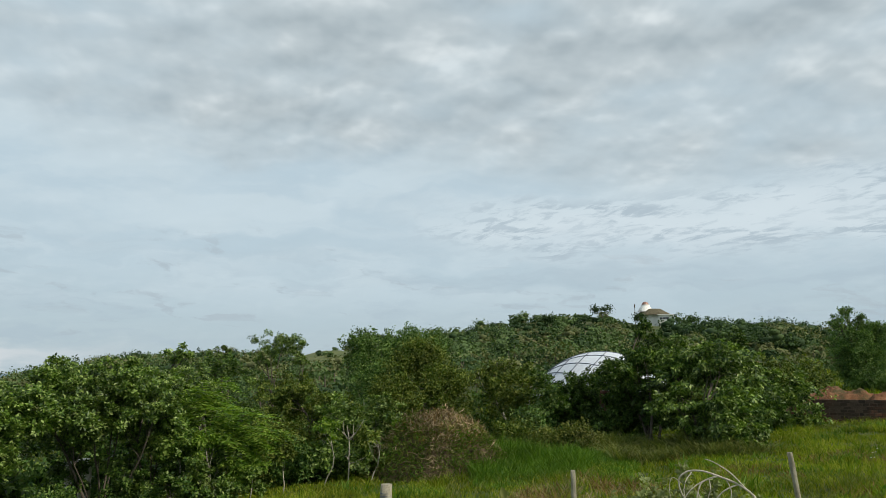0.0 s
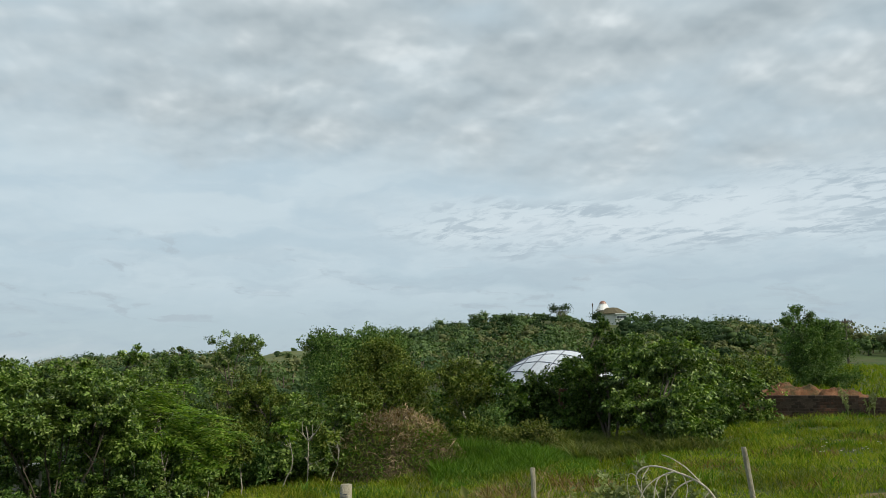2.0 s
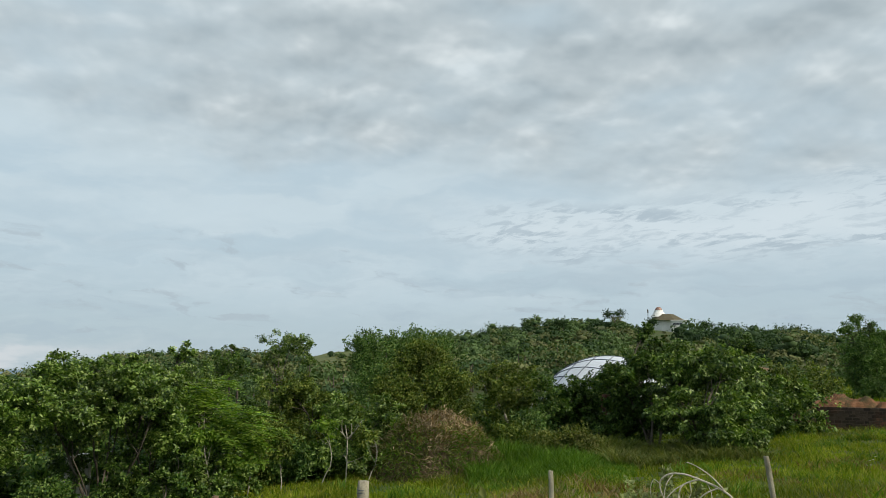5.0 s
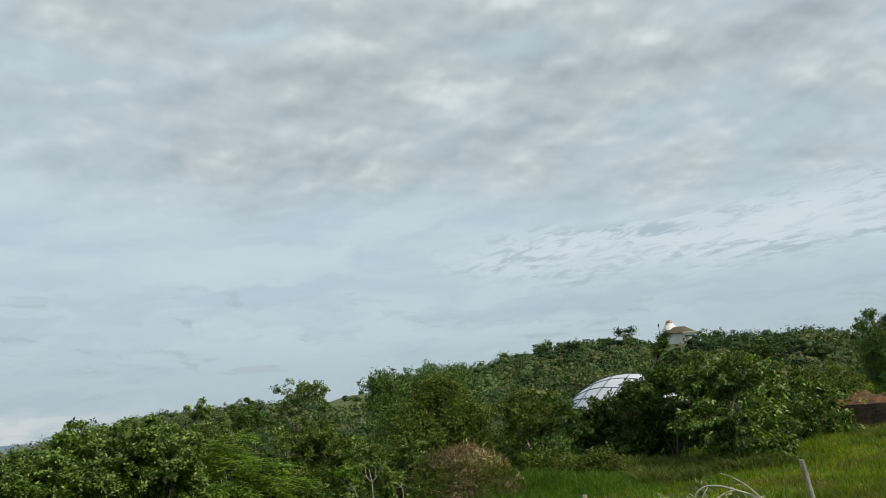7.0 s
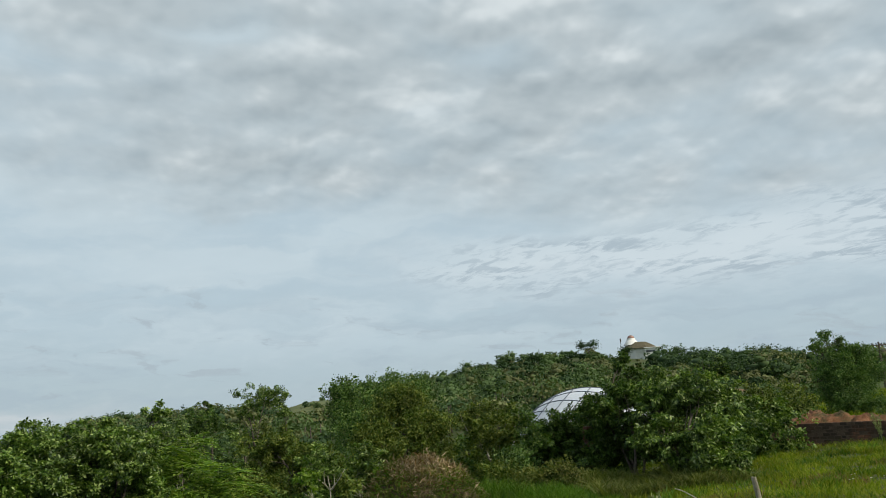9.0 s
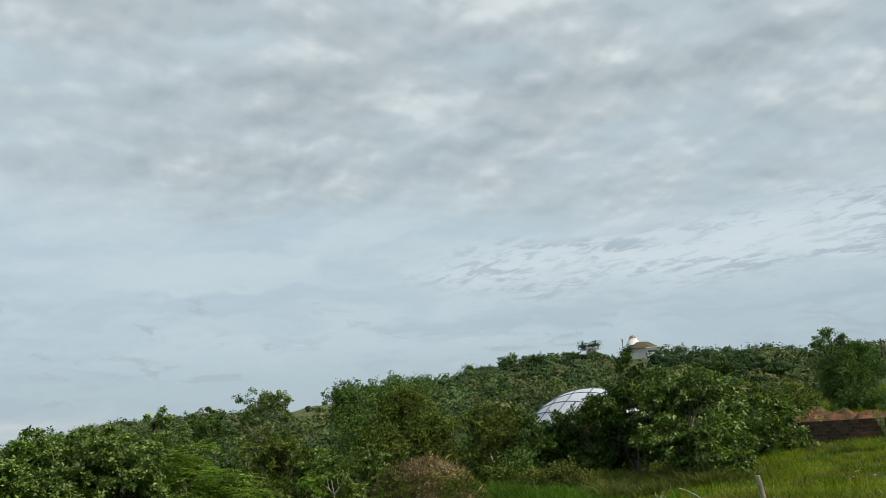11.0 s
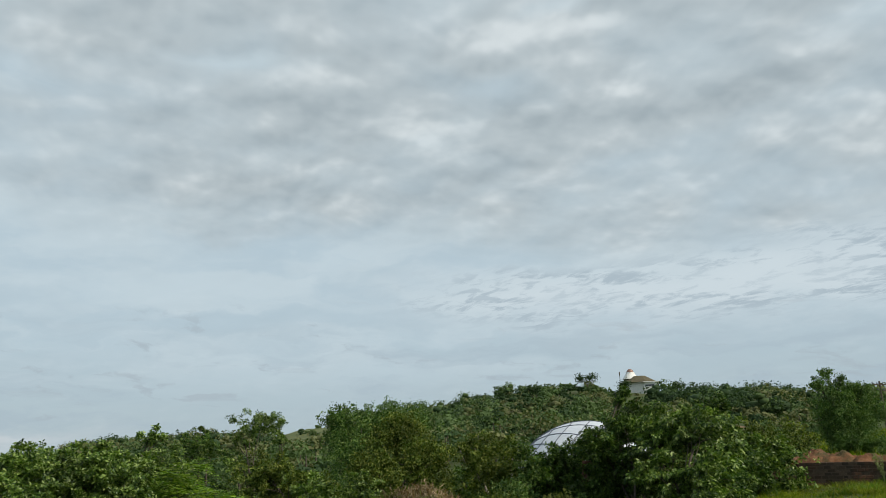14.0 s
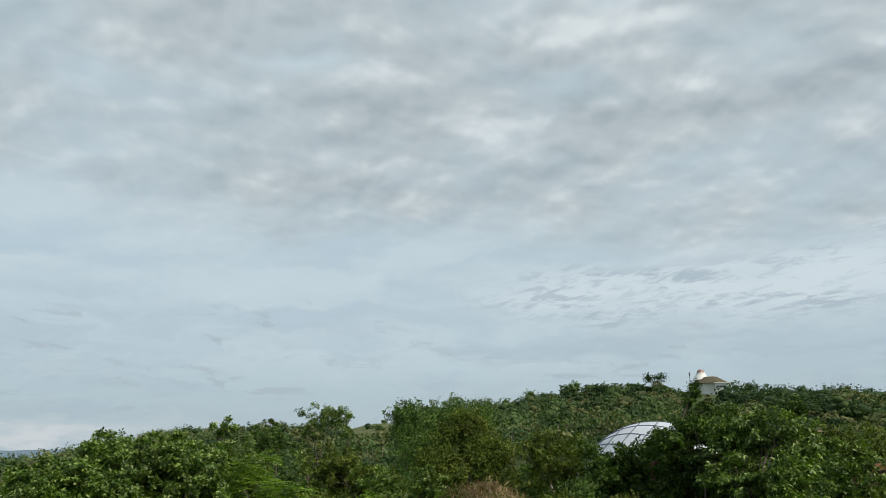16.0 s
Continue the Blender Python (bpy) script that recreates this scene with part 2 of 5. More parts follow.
BROAD = leaf_material("broad_leaf", [(0.016, 0.042, 0.006), (0.056, 0.112, 0.014), (0.124, 0.198, 0.030), (0.300, 0.375, 0.125)], 0.38, 0.26, gloss=0.32)
BROAD_DARK = leaf_material("broad_leaf_dark", [(0.012, 0.034, 0.006), (0.034, 0.078, 0.011), (0.072, 0.126, 0.020), (0.150, 0.210, 0.052)], 0.40, 0.2, gloss=0.2)
FEATHER = leaf_material("feathery_leaf", [(0.050, 0.108, 0.012), (0.112, 0.195, 0.024), (0.225, 0.300, 0.058)], 0.5, 0.4)
OLIVE = leaf_material("olive_leaf", [(0.028, 0.054, 0.008), (0.066, 0.104, 0.014), (0.114, 0.150, 0.023), (0.190, 0.210, 0.050)], 0.55, 0.22, gloss=0.18)
PALE = leaf_material("pale_leaf", [(0.064, 0.092, 0.022), (0.120, 0.145, 0.039), (0.198, 0.198, 0.064)], 0.5, 0.35)
GREY_LEAF = leaf_material("grey_green_leaf", [(0.140, 0.175, 0.070), (0.270, 0.295, 0.140)], 0.6, 0.3)
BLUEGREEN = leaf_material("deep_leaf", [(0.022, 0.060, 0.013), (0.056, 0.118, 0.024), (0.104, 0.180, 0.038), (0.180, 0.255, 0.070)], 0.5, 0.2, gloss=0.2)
# hill foliage: extra blue in these three colours stands for distance haze
FAR_DARK = leaf_material("hazed_dark_leaf", [(0.034, 0.062, 0.027), (0.047, 0.080, 0.036)], 0.7, 0.2, 0.3, (0.75, 1.25), 0.08)
FAR_GREEN = leaf_material("hazed_green_leaf", [(0.070, 0.114, 0.042), (0.094, 0.140, 0.056)], 0.7, 0.2, 0.3, (0.75, 1.25), 0.08)
FAR_OLIVE = leaf_material("hazed_olive_leaf", [(0.116, 0.132, 0.058), (0.146, 0.158, 0.074)], 0.7, 0.2, 0.3, (0.75, 1.25), 0.08)
GRASS = leaf_material("grass_blade", [(0.052, 0.098, 0.005), (0.112, 0.170, 0.010), (0.178, 0.214, 0.018), (0.285, 0.265, 0.055)], 0.6, 0.4, 0.9, (0.5, 1.45), 0.06)
LUSH = leaf_material("lush_grass_blade", [(0.038, 0.096, 0.009), (0.076, 0.155, 0.015), (0.128, 0.200, 0.028)], 0.5, 0.35)
DRY = leaf_material("dry_strand", [(0.130, 0.100, 0.058), (0.270, 0.205, 0.126), (0.460, 0.355, 0.240)], 0.8, 0.12, gloss=0.1)
BARK = rough_material("bark", [(0.055, 0.046, 0.036), (0.13, 0.112, 0.09)], 9, 0.6)
PALE_BARK = rough_material("pale_bark", [(0.24, 0.22, 0.18), (0.42, 0.39, 0.33)], 9, 0.5)
GROUND = rough_material("grassy_ground", [(0.022, 0.042, 0.010), (0.044, 0.074, 0.017), (0.070, 0.098, 0.025)], 0.5, 0.6, stain=(0.066, 0.068, 0.028))
SOIL = rough_material("red_soil", [(0.085, 0.040, 0.022), (0.165, 0.078, 0.040), (0.25, 0.130, 0.074)], 4.0, 1.0, stain=(0.075, 0.062, 0.030))
DRY_EARTH = rough_material("dry_earth", [(0.085, 0.066, 0.036), (0.150, 0.105, 0.062), (0.19, 0.125, 0.075)], 0.7, 0.8, stain=(0.075, 0.085, 0.034))
RUST = leaf_material("rusty_weed", [(0.120, 0.072, 0.030), (0.210, 0.130, 0.055), (0.200, 0.180, 0.060)], 0.7, 0.2, gloss=0.1)
POST_WOOD = rough_material("weathered_post", [(0.24, 0.215, 0.155), (0.42, 0.39, 0.30)], 12, 0.6)
POST_BROWN = rough_material("brown_post", [(0.10, 0.066, 0.042), (0.20, 0.14, 0.09)], 12, 0.6)
DEAD_WOOD = rough_material("dead_wood", [(0.34, 0.305, 0.24), (0.56, 0.52, 0.43)], 14, 0.5)
BRICK = rough_material("stained_brick", [(0.075, 0.046, 0.034), (0.12, 0.066, 0.046), (0.20, 0.098, 0.065)], 1.6, 0.5, stain=(0.055, 0.043, 0.034), island=True)
RED_BRICK = rough_material("red_brick", [(0.14, 0.065, 0.042), (0.24, 0.115, 0.078), (0.34, 0.19, 0.14)], 4, 0.5, stain=(0.10, 0.05, 0.035))
MORTAR = rough_material("mortar", [(0.062, 0.046, 0.036), (0.11, 0.078, 0.058)], 6, 0.5)
WHITE_PAINT = rough_material("white_paint", [(0.70, 0.70, 0.67), (0.82, 0.82, 0.80)], 1.5, 0.1, 0.7)
OLD_WHITE = rough_material("old_white_render", [(0.48, 0.45, 0.42), (0.70, 0.67, 0.64)], 1.5, 0.2, 0.9)
ROOF = rough_material("mossy_tile", [(0.075, 0.066, 0.042), (0.13, 0.115, 0.075)], 1.2, 0.5)
COPPER = rough_material("copper_cap", [(0.22, 0.125, 0.095), (0.32, 0.19, 0.15)], 2, 0.1, 0.5, metal=0.3)
DARK_GLASS = rough_material("dark_window", [(0.035, 0.04, 0.045), (0.06, 0.065, 0.07)], 3, 0.05, 0.25)
PANEL = rough_material("white_sheet_panel", [(0.46, 0.50, 0.56), (0.56, 0.60, 0.66)], 1.2, 0.05, 0.45, island=False)
RIB = rough_material("dark_rib", [(0.055, 0.07, 0.10), (0.09, 0.105, 0.14)], 5, 0.1, 0.5)
# far backdrop: aerial haze is mixed into these two base colours
HAZE_BLUE = rough_material("hazed_ridge_forest", [(0.115, 0.175, 0.235), (0.15, 0.21, 0.27)], 0.006, 0.0)
HAZE_GREEN = rough_material("hazed_plain_forest", [(0.05, 0.095, 0.10), (0.08, 0.13, 0.125)], 0.01, 0.0)

# ---------------------------------------------------------------- building helpers


def mesh_of(name, verts, faces, material, smooth=False):
    """A mesh from arrays whose faces all have one count of corners."""
    verts, faces = np.asarray(verts, np.float32), np.asarray(faces, np.int32)
    me = bpy.data.meshes.new(name)
    me.vertices.add(len(verts))
    me.vertices.foreach_set("co", verts.ravel())
    k = faces.shape[1]
    me.loops.add(faces.size)
    me.loops.foreach_set("vertex_index", faces.ravel())
    me.polygons.add(len(faces))
    me.polygons.foreach_set("loop_start", np.arange(0, faces.size, k, dtype=np.int32))
    me.update(calc_edges=True)
    if smooth:
        me.polygons.foreach_set("use_smooth", np.ones(len(faces), bool))
    me.materials.append(material)
    return me


def part(name, bm, material, parent, label=""):
    """Links a bmesh, or a ready mesh, as one object under a thing or a part."""
    if isinstance(bm, bpy.types.Mesh):
        me = bm
    else:
        me = bpy.data.meshes.new(name)
        bm.to_mesh(me)
        bm.free()
        me.materials.append(material)
    ob = new(name, me)
    ob.parent = parent
    return tagged(ob, label)


def thing(name, x, y, z, label, category, group="", turn=0.0):
    e = new(name)
    e.empty_display_size = 0.2
    e.matrix_basis = pose(x, y, z, 0, 0, turn)
    return tagged(e, label, category, group)


def unit(v):
    return v / np.maximum(np.linalg.norm(v, axis=-1, keepdims=True), 1e-9)


CREST_AZ = (-180, -60, -45, -33, -26, -15.5, -11, -4, 0, 4, 9, 13, 17, 24, 30, 40, 60, 180)
CREST_Z = (-2, -8, -9, -4, 3.4, 5.6, 9.2, 10.2, 13.2, 17.4, 18.0, 16.2, 14.2, 12.0, 8.6, 4.8, 2.0, -2)


def ground_z(x, y):
    """Height of the land: a field that tilts up to the right, then a hill ahead, then a far plain."""
    x, y = np.asarray(x, float), np.asarray(y, float)
    r, az = np.hypot(x, y), np.degrees(np.arctan2(x, y))
    field = 0.065 * 26 * np.tanh(x / 26) - 0.15
    crest = np.interp(az, CREST_AZ, CREST_Z)
    t = np.clip((r - 32) / (236 - 32), 0, 1)
    up = t ** 1.55
    z = field * (1 - up) + crest * up
    d = np.clip((r - 262) / 500, 0, 1)
    z = z * (1 - d) - 24 * d
    lump = 0.035 * np.sin(x * 1.7 + 0.6 * y) * np.sin(y * 1.3 - 0.4 * x) + 0.03 * np.sin(x * 3.1 + 1.0) * np.sin(y * 2.7)
    return z + lump * np.clip((r - 4) / 6, 0, 1)


def gz(x, y):
    return float(ground_z(x, y))


def tube(points, radii, sides=6):
    """Vertices and quads of a round limb along points."""
    pts, rad = np.asarray(points, float), np.asarray(radii, float)
    way = unit(np.gradient(pts, axis=0))
    side = unit(np.cross(way, np.array([0.31, 0.17, 0.93]) + 0 * way) + 1e-6)
    other = np.cross(way, side)
    a = np.linspace(0, 2 * math.pi, sides, endpoint=False)
    ring = side[:, None] * np.cos(a)[None, :, None] + other[:, None] * np.sin(a)[None, :, None]
    v = (pts[:, None] + ring * rad[:, None, None]).reshape(-1, 3)
    f = [(i * sides + j, i * sides + (j + 1) % sides, (i + 1) * sides + (j + 1) % sides, (i + 1) * sides + j)
         for i in range(len(pts) - 1) for j in range(sides)]
    return v, np.array(f)


def joined(pieces):
    vs, fs, n = [], [], 0
    for v, f in pieces:
        vs.append(v)
        fs.append(np.asarray(f) + n)
        n += len(v)
    return np.concatenate(vs), np.concatenate(fs)


def leaf_quads(at, way, up, long, wide, fold=0.25):
    """A folded lens-shaped leaf at each place: base, side, tip, side, widest past the middle."""
    way = unit(way)
    side = unit(np.cross(way, up) + 1e-6)
    nrm = np.cross(side, way)
    long, wide = long[:, None], wide[:, None]
    mid = at + way * long * 0.58
    v = np.stack([at, mid + side * wide / 2 + nrm * wide * fold, at + way * long - nrm * long * 0.08,
                  mid - side * wide / 2 + nrm * wide * fold], 1)
    n = len(at)
    f = np.arange(n * 4).reshape(n, 4)
    tri = np.concatenate([f[:, [0, 1, 2]], f[:, [0, 2, 3]]])
    return v.reshape(-1, 3), tri


def tips_in(lobes, count, rng, shell=0.62, sprig=0.07, inner=0.26, per=10, spread=0.29):
    """Twig ends gathered into boughs, spread through the outer part of a crown of several lobes, with gaps between the boughs."""
    lobes = np.asarray(lobes, float)
    size = lobes[:, 3] * lobes[:, 4] + lobes[:, 3] * lobes[:, 5]
    n = max(8, count // per)
    pick = rng.choice(len(lobes), n, p=size / size.sum())
    c, rad = lobes[pick, :3], lobes[pick, 3:6]
    d = unit(rng.normal(size=(n, 3)) + np.array([0, 0, 0.12]))
    ph = rng.uniform(0, 6.28, (3, 3))
    wave = sum(np.sin(d @ (rng.normal(size=3) * k) + ph[i, 0]) for i, k in enumerate((3.0, 5.0, 9.0))) / 3
    r = shell + (1.0 - shell) * rng.uniform(size=n) ** 0.7
    r = np.where(rng.uniform(size=n) < inner, rng.uniform(0.15, shell, n), r)
    r = r * (1 + 0.15 * wave)
    r = np.where(rng.uniform(size=n) < sprig, r * rng.uniform(1.05, 1.3, n), r)
    bough = c + d * rad * r[:, None]
    mine = rng.integers(0, n, count)
    wide = rad.mean(1) * spread * rng.uniform(0.65, 1.35, n)
    e = unit(rng.normal(size=(count, 3)) + np.array([0, 0, 0.35]))
    reach = wide[mine] * rng.uniform(size=count) ** 0.45
    tip = bough[mine] + e * reach[:, None] * np.array([1.1, 1.1, 0.62])
    return tip, unit(d[mine] * 0.55 + e * 0.75)


def crown_of(lobes, twigs, leaves, long, style, rng, shell=0.55, sprig=0.07):
    tip, out = tips_in(lobes, twigs, rng, shell, sprig)
    if style in ("broad", "droop"):         # rosettes of leaves round each twig end, stiff or hanging
        grow = unit(out * 0.6 + np.array([0, 0, 0.55]) + rng.normal(size=tip.shape) * 0.45)
        at = np.repeat(tip, leaves, 0)
        g = np.repeat(grow, leaves, 0)
        spin = rng.normal(size=at.shape)
        spin = unit(spin - g * (spin * g).sum(1, keepdims=True))
        way = g * rng.uniform(0.1, 0.9, (len(at), 1)) + spin + np.array([0, 0, -0.85 if style == "droop" else -0.22])
        at = at - g * rng.uniform(0, 1.3, (len(at), 1)) * long + way * long * 0.12
        ln = long * rng.uniform(0.65, 1.2, len(at))
        return leaf_quads(at, way, g + rng.normal(size=at.shape) * 0.35, ln, ln * rng.uniform(0.42, 0.56, len(at)) * (0.8 if style == "droop" else 1.0))
    if style == "feather":       # flat layered fronds with rows of leaflets
        grow = unit(out * np.array([1, 1, 0.15]) + rng.normal(size=tip.shape) * np.array([0.6, 0.6, 0.18]))
        rows = leaves // 2
        k = np.tile(np.repeat(np.linspace(0.12, 1, rows), 2), twigs)
        sgn = np.tile([-1.0, 1.0], rows * twigs)
        at, g = np.repeat(tip, rows * 2, 0), np.repeat(grow, rows * 2, 0)
        frond = np.repeat(rng.uniform(2.4, 4.2, twigs) * long, rows * 2)
        at = at + g * (frond * k)[:, None] + np.array([0, 0, -1.0]) * (frond * k * k * 0.28)[:, None]
        side = unit(np.cross(g, np.array([0, 0, 1.0])))
        way = side * sgn[:, None] + g * 0.45 + np.array([0, 0, -0.15])
        ln = long * (1.1 - 0.6 * k) * rng.uniform(0.8, 1.15, len(at))
        return leaf_quads(at, way, np.array([0, 0, 1.0]) + rng.normal(size=at.shape) * 0.2, ln, ln * 0.42, 0.1)
    # small leaves strewn along thin shoots
    grow = unit(out * 0.7 + np.array([0, 0, 0.4]) + rng.normal(size=tip.shape) * 0.6)
    at, g = np.repeat(tip, leaves, 0), np.repeat(grow, leaves, 0)
    at = at - g * rng.uniform(0, 4.0, (len(at), 1)) * long + rng.normal(size=at.shape) * long * 0.35
    way = g * 0.5 + rng.normal(size=at.shape) * 0.8 + np.array([0, 0, -0.15])
    ln = long * rng.uniform(0.7, 1.25, len(at))
    return leaf_quads(at, way, g + rng.normal(size=at.shape) * 0.6, ln, ln * rng.uniform(0.45, 0.6, len(at)))


def limbs_of(base, lobes, rng, girth, stems=2, twigs=7):
    """Stems that lean apart from the base up into the lobes, and thinner branches off them."""
    stem_pieces, branch_pieces = [], []
    lobes = np.asarray(lobes, float)
    for i, lobe in enumerate(lobes):
        end = lobe[:3] + np.array([0, 0, lobe[5] * 0.25])
        start = base + np.array([rng.normal() * 0.06 * min(i, stems), rng.normal() * 0.06 * min(i, stems), -0.05])
        s = np.linspace(0, 1, 7)[:, None]
        bend = rng.normal(size=3) * np.array([0.12, 0.12, 0.04]) * np.linalg.norm(end - start)
        lean = np.concatenate([s[:, :1] ** 1.3, s[:, :1] ** 1.3, s[:, :1] ** 0.8], 1)
        line = start + (end - start) * lean + np.sin(s * math.pi) * bend + rng.normal(size=(7, 3)) * 0.02
        g = girth * (1.0 if i == 0 else rng.uniform(0.5, 0.85))
        (stem_pieces if i < stems else branch_pieces).append(tube(line, g * np.linspace(1.15, 0.3, 7), 7))
        for _ in range(twigs):
            j = rng.integers(2, 6)
            d = unit(rng.normal(size=3))
            tip = lobe[:3] + d * lobe[3:6] * rng.uniform(0.6, 0.98)
            a = line[j]
            q = np.linspace(0, 1, 5)[:, None]
            way = a + (tip - a) * q + np.sin(q * math.pi) * rng.normal(size=3) * 0.08 * np.linalg.norm(tip - a)
            branch_pieces.append(tube(way, g * np.linspace(0.36, 0.06, 5), 4))
    return stem_pieces, branch_pieces


def tree(name, lobes, label, category, leaf, style, long, twigs, leaves, seed, bark=BARK, girth=0.05, base=None,
         stems=2, shell=0.55, sprig=0.07, group="", branches=7):
    """A rooted plant: stems, branches and a crown of many leaves. Lobes: x, y, z, half width, half height."""
    rng = np.random.default_rng(seed)
    full = [(l[0], l[1], l[2], l[3], l[3] * 0.9, l[4]) for l in lobes]
    bx, by = base if base else (sum(l[0] for l in lobes) / len(lobes), sum(l[1] for l in lobes) / len(lobes))
    bz = gz(bx, by)
    root = thing(name, bx, by, bz, label, category, group)
    local = np.array(full) - np.array([bx, by, bz, 0, 0, 0])
    stem, branch = limbs_of(np.zeros(3), local, rng, girth, stems, branches)
    for piece in stem:
        part("trunk", mesh_of("trunk", *piece, bark, True), bark, root)
    for piece in branch:
        part("branch", mesh_of("branch", *piece, bark, True), bark, root)
    part("crown", mesh_of("crown", *crown_of(local, twigs, leaves, long, style, rng, shell, sprig), leaf), leaf, root)
    return root

# ---------------------------------------------------------------- ground and far land


def build_ground():
    rings = [0.0, 0.04, 0.3, 0.65] + list(np.concatenate([np.arange(1, 40, 0.8), 40 * 1.045 ** np.arange(0, 108)]))
    spokes = 300
    a = np.linspace(0, 2 * math.pi, spokes, endpoint=False)
    r = np.array(rings[1:])
    x, y = (r[:, None] * np.sin(a)).ravel(), (r[:, None] * np.cos(a)).ravel()
    v = np.stack([x, y, ground_z(x, y)], 1)
    i, j = np.meshgrid(np.arange(len(r) - 1), np.arange(spokes), indexing="ij")
    k = (j + 1) % spokes
    f = np.stack([i * spokes + j, i * spokes + k, (i + 1) * spokes + k, (i + 1) * spokes + j], -1).reshape(-1, 4)[:, ::-1]
    # the middle is closed by a small fan of quads round the first ring
    mid = len(v)
    v = np.concatenate([v, [[0, 0, gz(0, 0)]]])
    fan = np.array([(mid, (2 * q + 2) % spokes, 2 * q + 1, 2 * q) for q in range(spokes // 2)])
    ob = new("ground", mesh_of("ground", v, np.concatenate([f, fan]), GROUND, True))
    tagged(ob, "rough grassy field rising to a bushy hill", "ground", kind="structure")


build_ground()


def build_ridge(name, r, az0, az1, low, crest, material, label, seed):
    """A far range of hills along an arc, with a gently uneven crest and a back slope."""
    n = 120
    rng = np.random.default_rng(seed)
    az = np.radians(np.linspace(az0, az1, n))
    s = np.linspace(0, 1, n)
    top = np.interp(s, np.linspace(0, 1, len(crest)), crest) + 1.1 * np.sin(s * 41 + 1) + 0.7 * np.sin(s * 97) + rng.normal(size=n) * 0.35
    rows = []
    for k, (dr, q) in enumerate(((0, 0.0), (60, 0.55), (140, 1.0), (420, 0.3), (700, 0.0))):
        rows.append(np.stack([np.sin(az) * (r + dr), np.cos(az) * (r + dr), low + (top - low) * q], 1))
    v = np.concatenate(rows)
    f = [(k * n + i, k * n + i + 1, (k + 1) * n + i + 1, (k + 1) * n + i) for k in range(4) for i in range(n - 1)]
    tagged(new(name, mesh_of(name, v, f, material, True)), label, "hills", kind="structure")


build_ridge("backdrop_ridge", 3000, -62, -14, -30, (6, 9, 13, 12, 9, 4, 2, 0), HAZE_BLUE, "long range of hills in painted haze blue far on the horizon", 3)
build_ridge("backdrop_plain", 1500, -62, -10, -26, (-9, -10, -11, -12, -9, -6, -4, -4), HAZE_GREEN, "far belt of dark woods in haze-tinted green below the hills", 5)


SLOPES = ((18.5, 97, 1.9, 9), (8.4, 180, 3.6, 9), (3.2, 168, 3.0, 7), (-5.0, 150, 3.2, 8), (22.6, 120, 2.2, 8))


def bare_slope(az, r):
    """Whether a place on the hill lies on one of the bare earth slopes, or right below it."""
    return any(abs(az - a) < math.degrees((w + 0.8) / d) and -h * 2.2 < r - d < h for a, d, w, h in SLOPES)


def build_slope(az, r, wide, deep, material, label):
    n, m = 30, 10
    v, f = [], []
    for i in range(m + 1):
        for j in range(n):
            a, q = 2 * math.pi * j / n, i / m
            k = q * (1 + 0.22 * math.sin(3 * a + az) + 0.12 * math.sin(7 * a))
            t, d = radians(az) + wide * k * math.cos(a) / r, r + deep * k * math.sin(a)
            x, y = d * math.sin(t), d * math.cos(t)
            v.append((x, y, gz(x, y) + 0.22 * (1 - q ** 3) - 0.2 * q ** 4))
    for i in range(m):
        for j in range(n):
            f.append((i * n + j, (i + 1) * n + j, (i + 1) * n + (j + 1) % n, i * n + (j + 1) % n))
    tagged(new("bare_slope", mesh_of("bare_slope", v, f, material, True)), label, "soil", kind="structure")


PASTURE = rough_material("pale_pasture", [(0.070, 0.090, 0.034), (0.105, 0.124, 0.048), (0.138, 0.142, 0.064)], 0.35, 0.6, stain=(0.075, 0.098, 0.036))
build_slope(-10.8, 212, 11.0, 34, PASTURE, "pale dry grass slope in the saddle of the hill")
for _s in SLOPES:
    build_slope(*_s, DRY_EARTH, "bare brownish slope of dry earth between the hill's trees")


def ball():
    bm = bmesh.new()
    bmesh.ops.create_icosphere(bm, subdivisions=1, radius=1.0)
    bm.verts.ensure_lookup_table()
    v = np.array([tuple(p.co) for p in bm.verts])
    f = [tuple(p.index for p in q.verts) for q in bm.faces]
    bm.free()
    return v, f


BALL, BALL_FACES = ball()


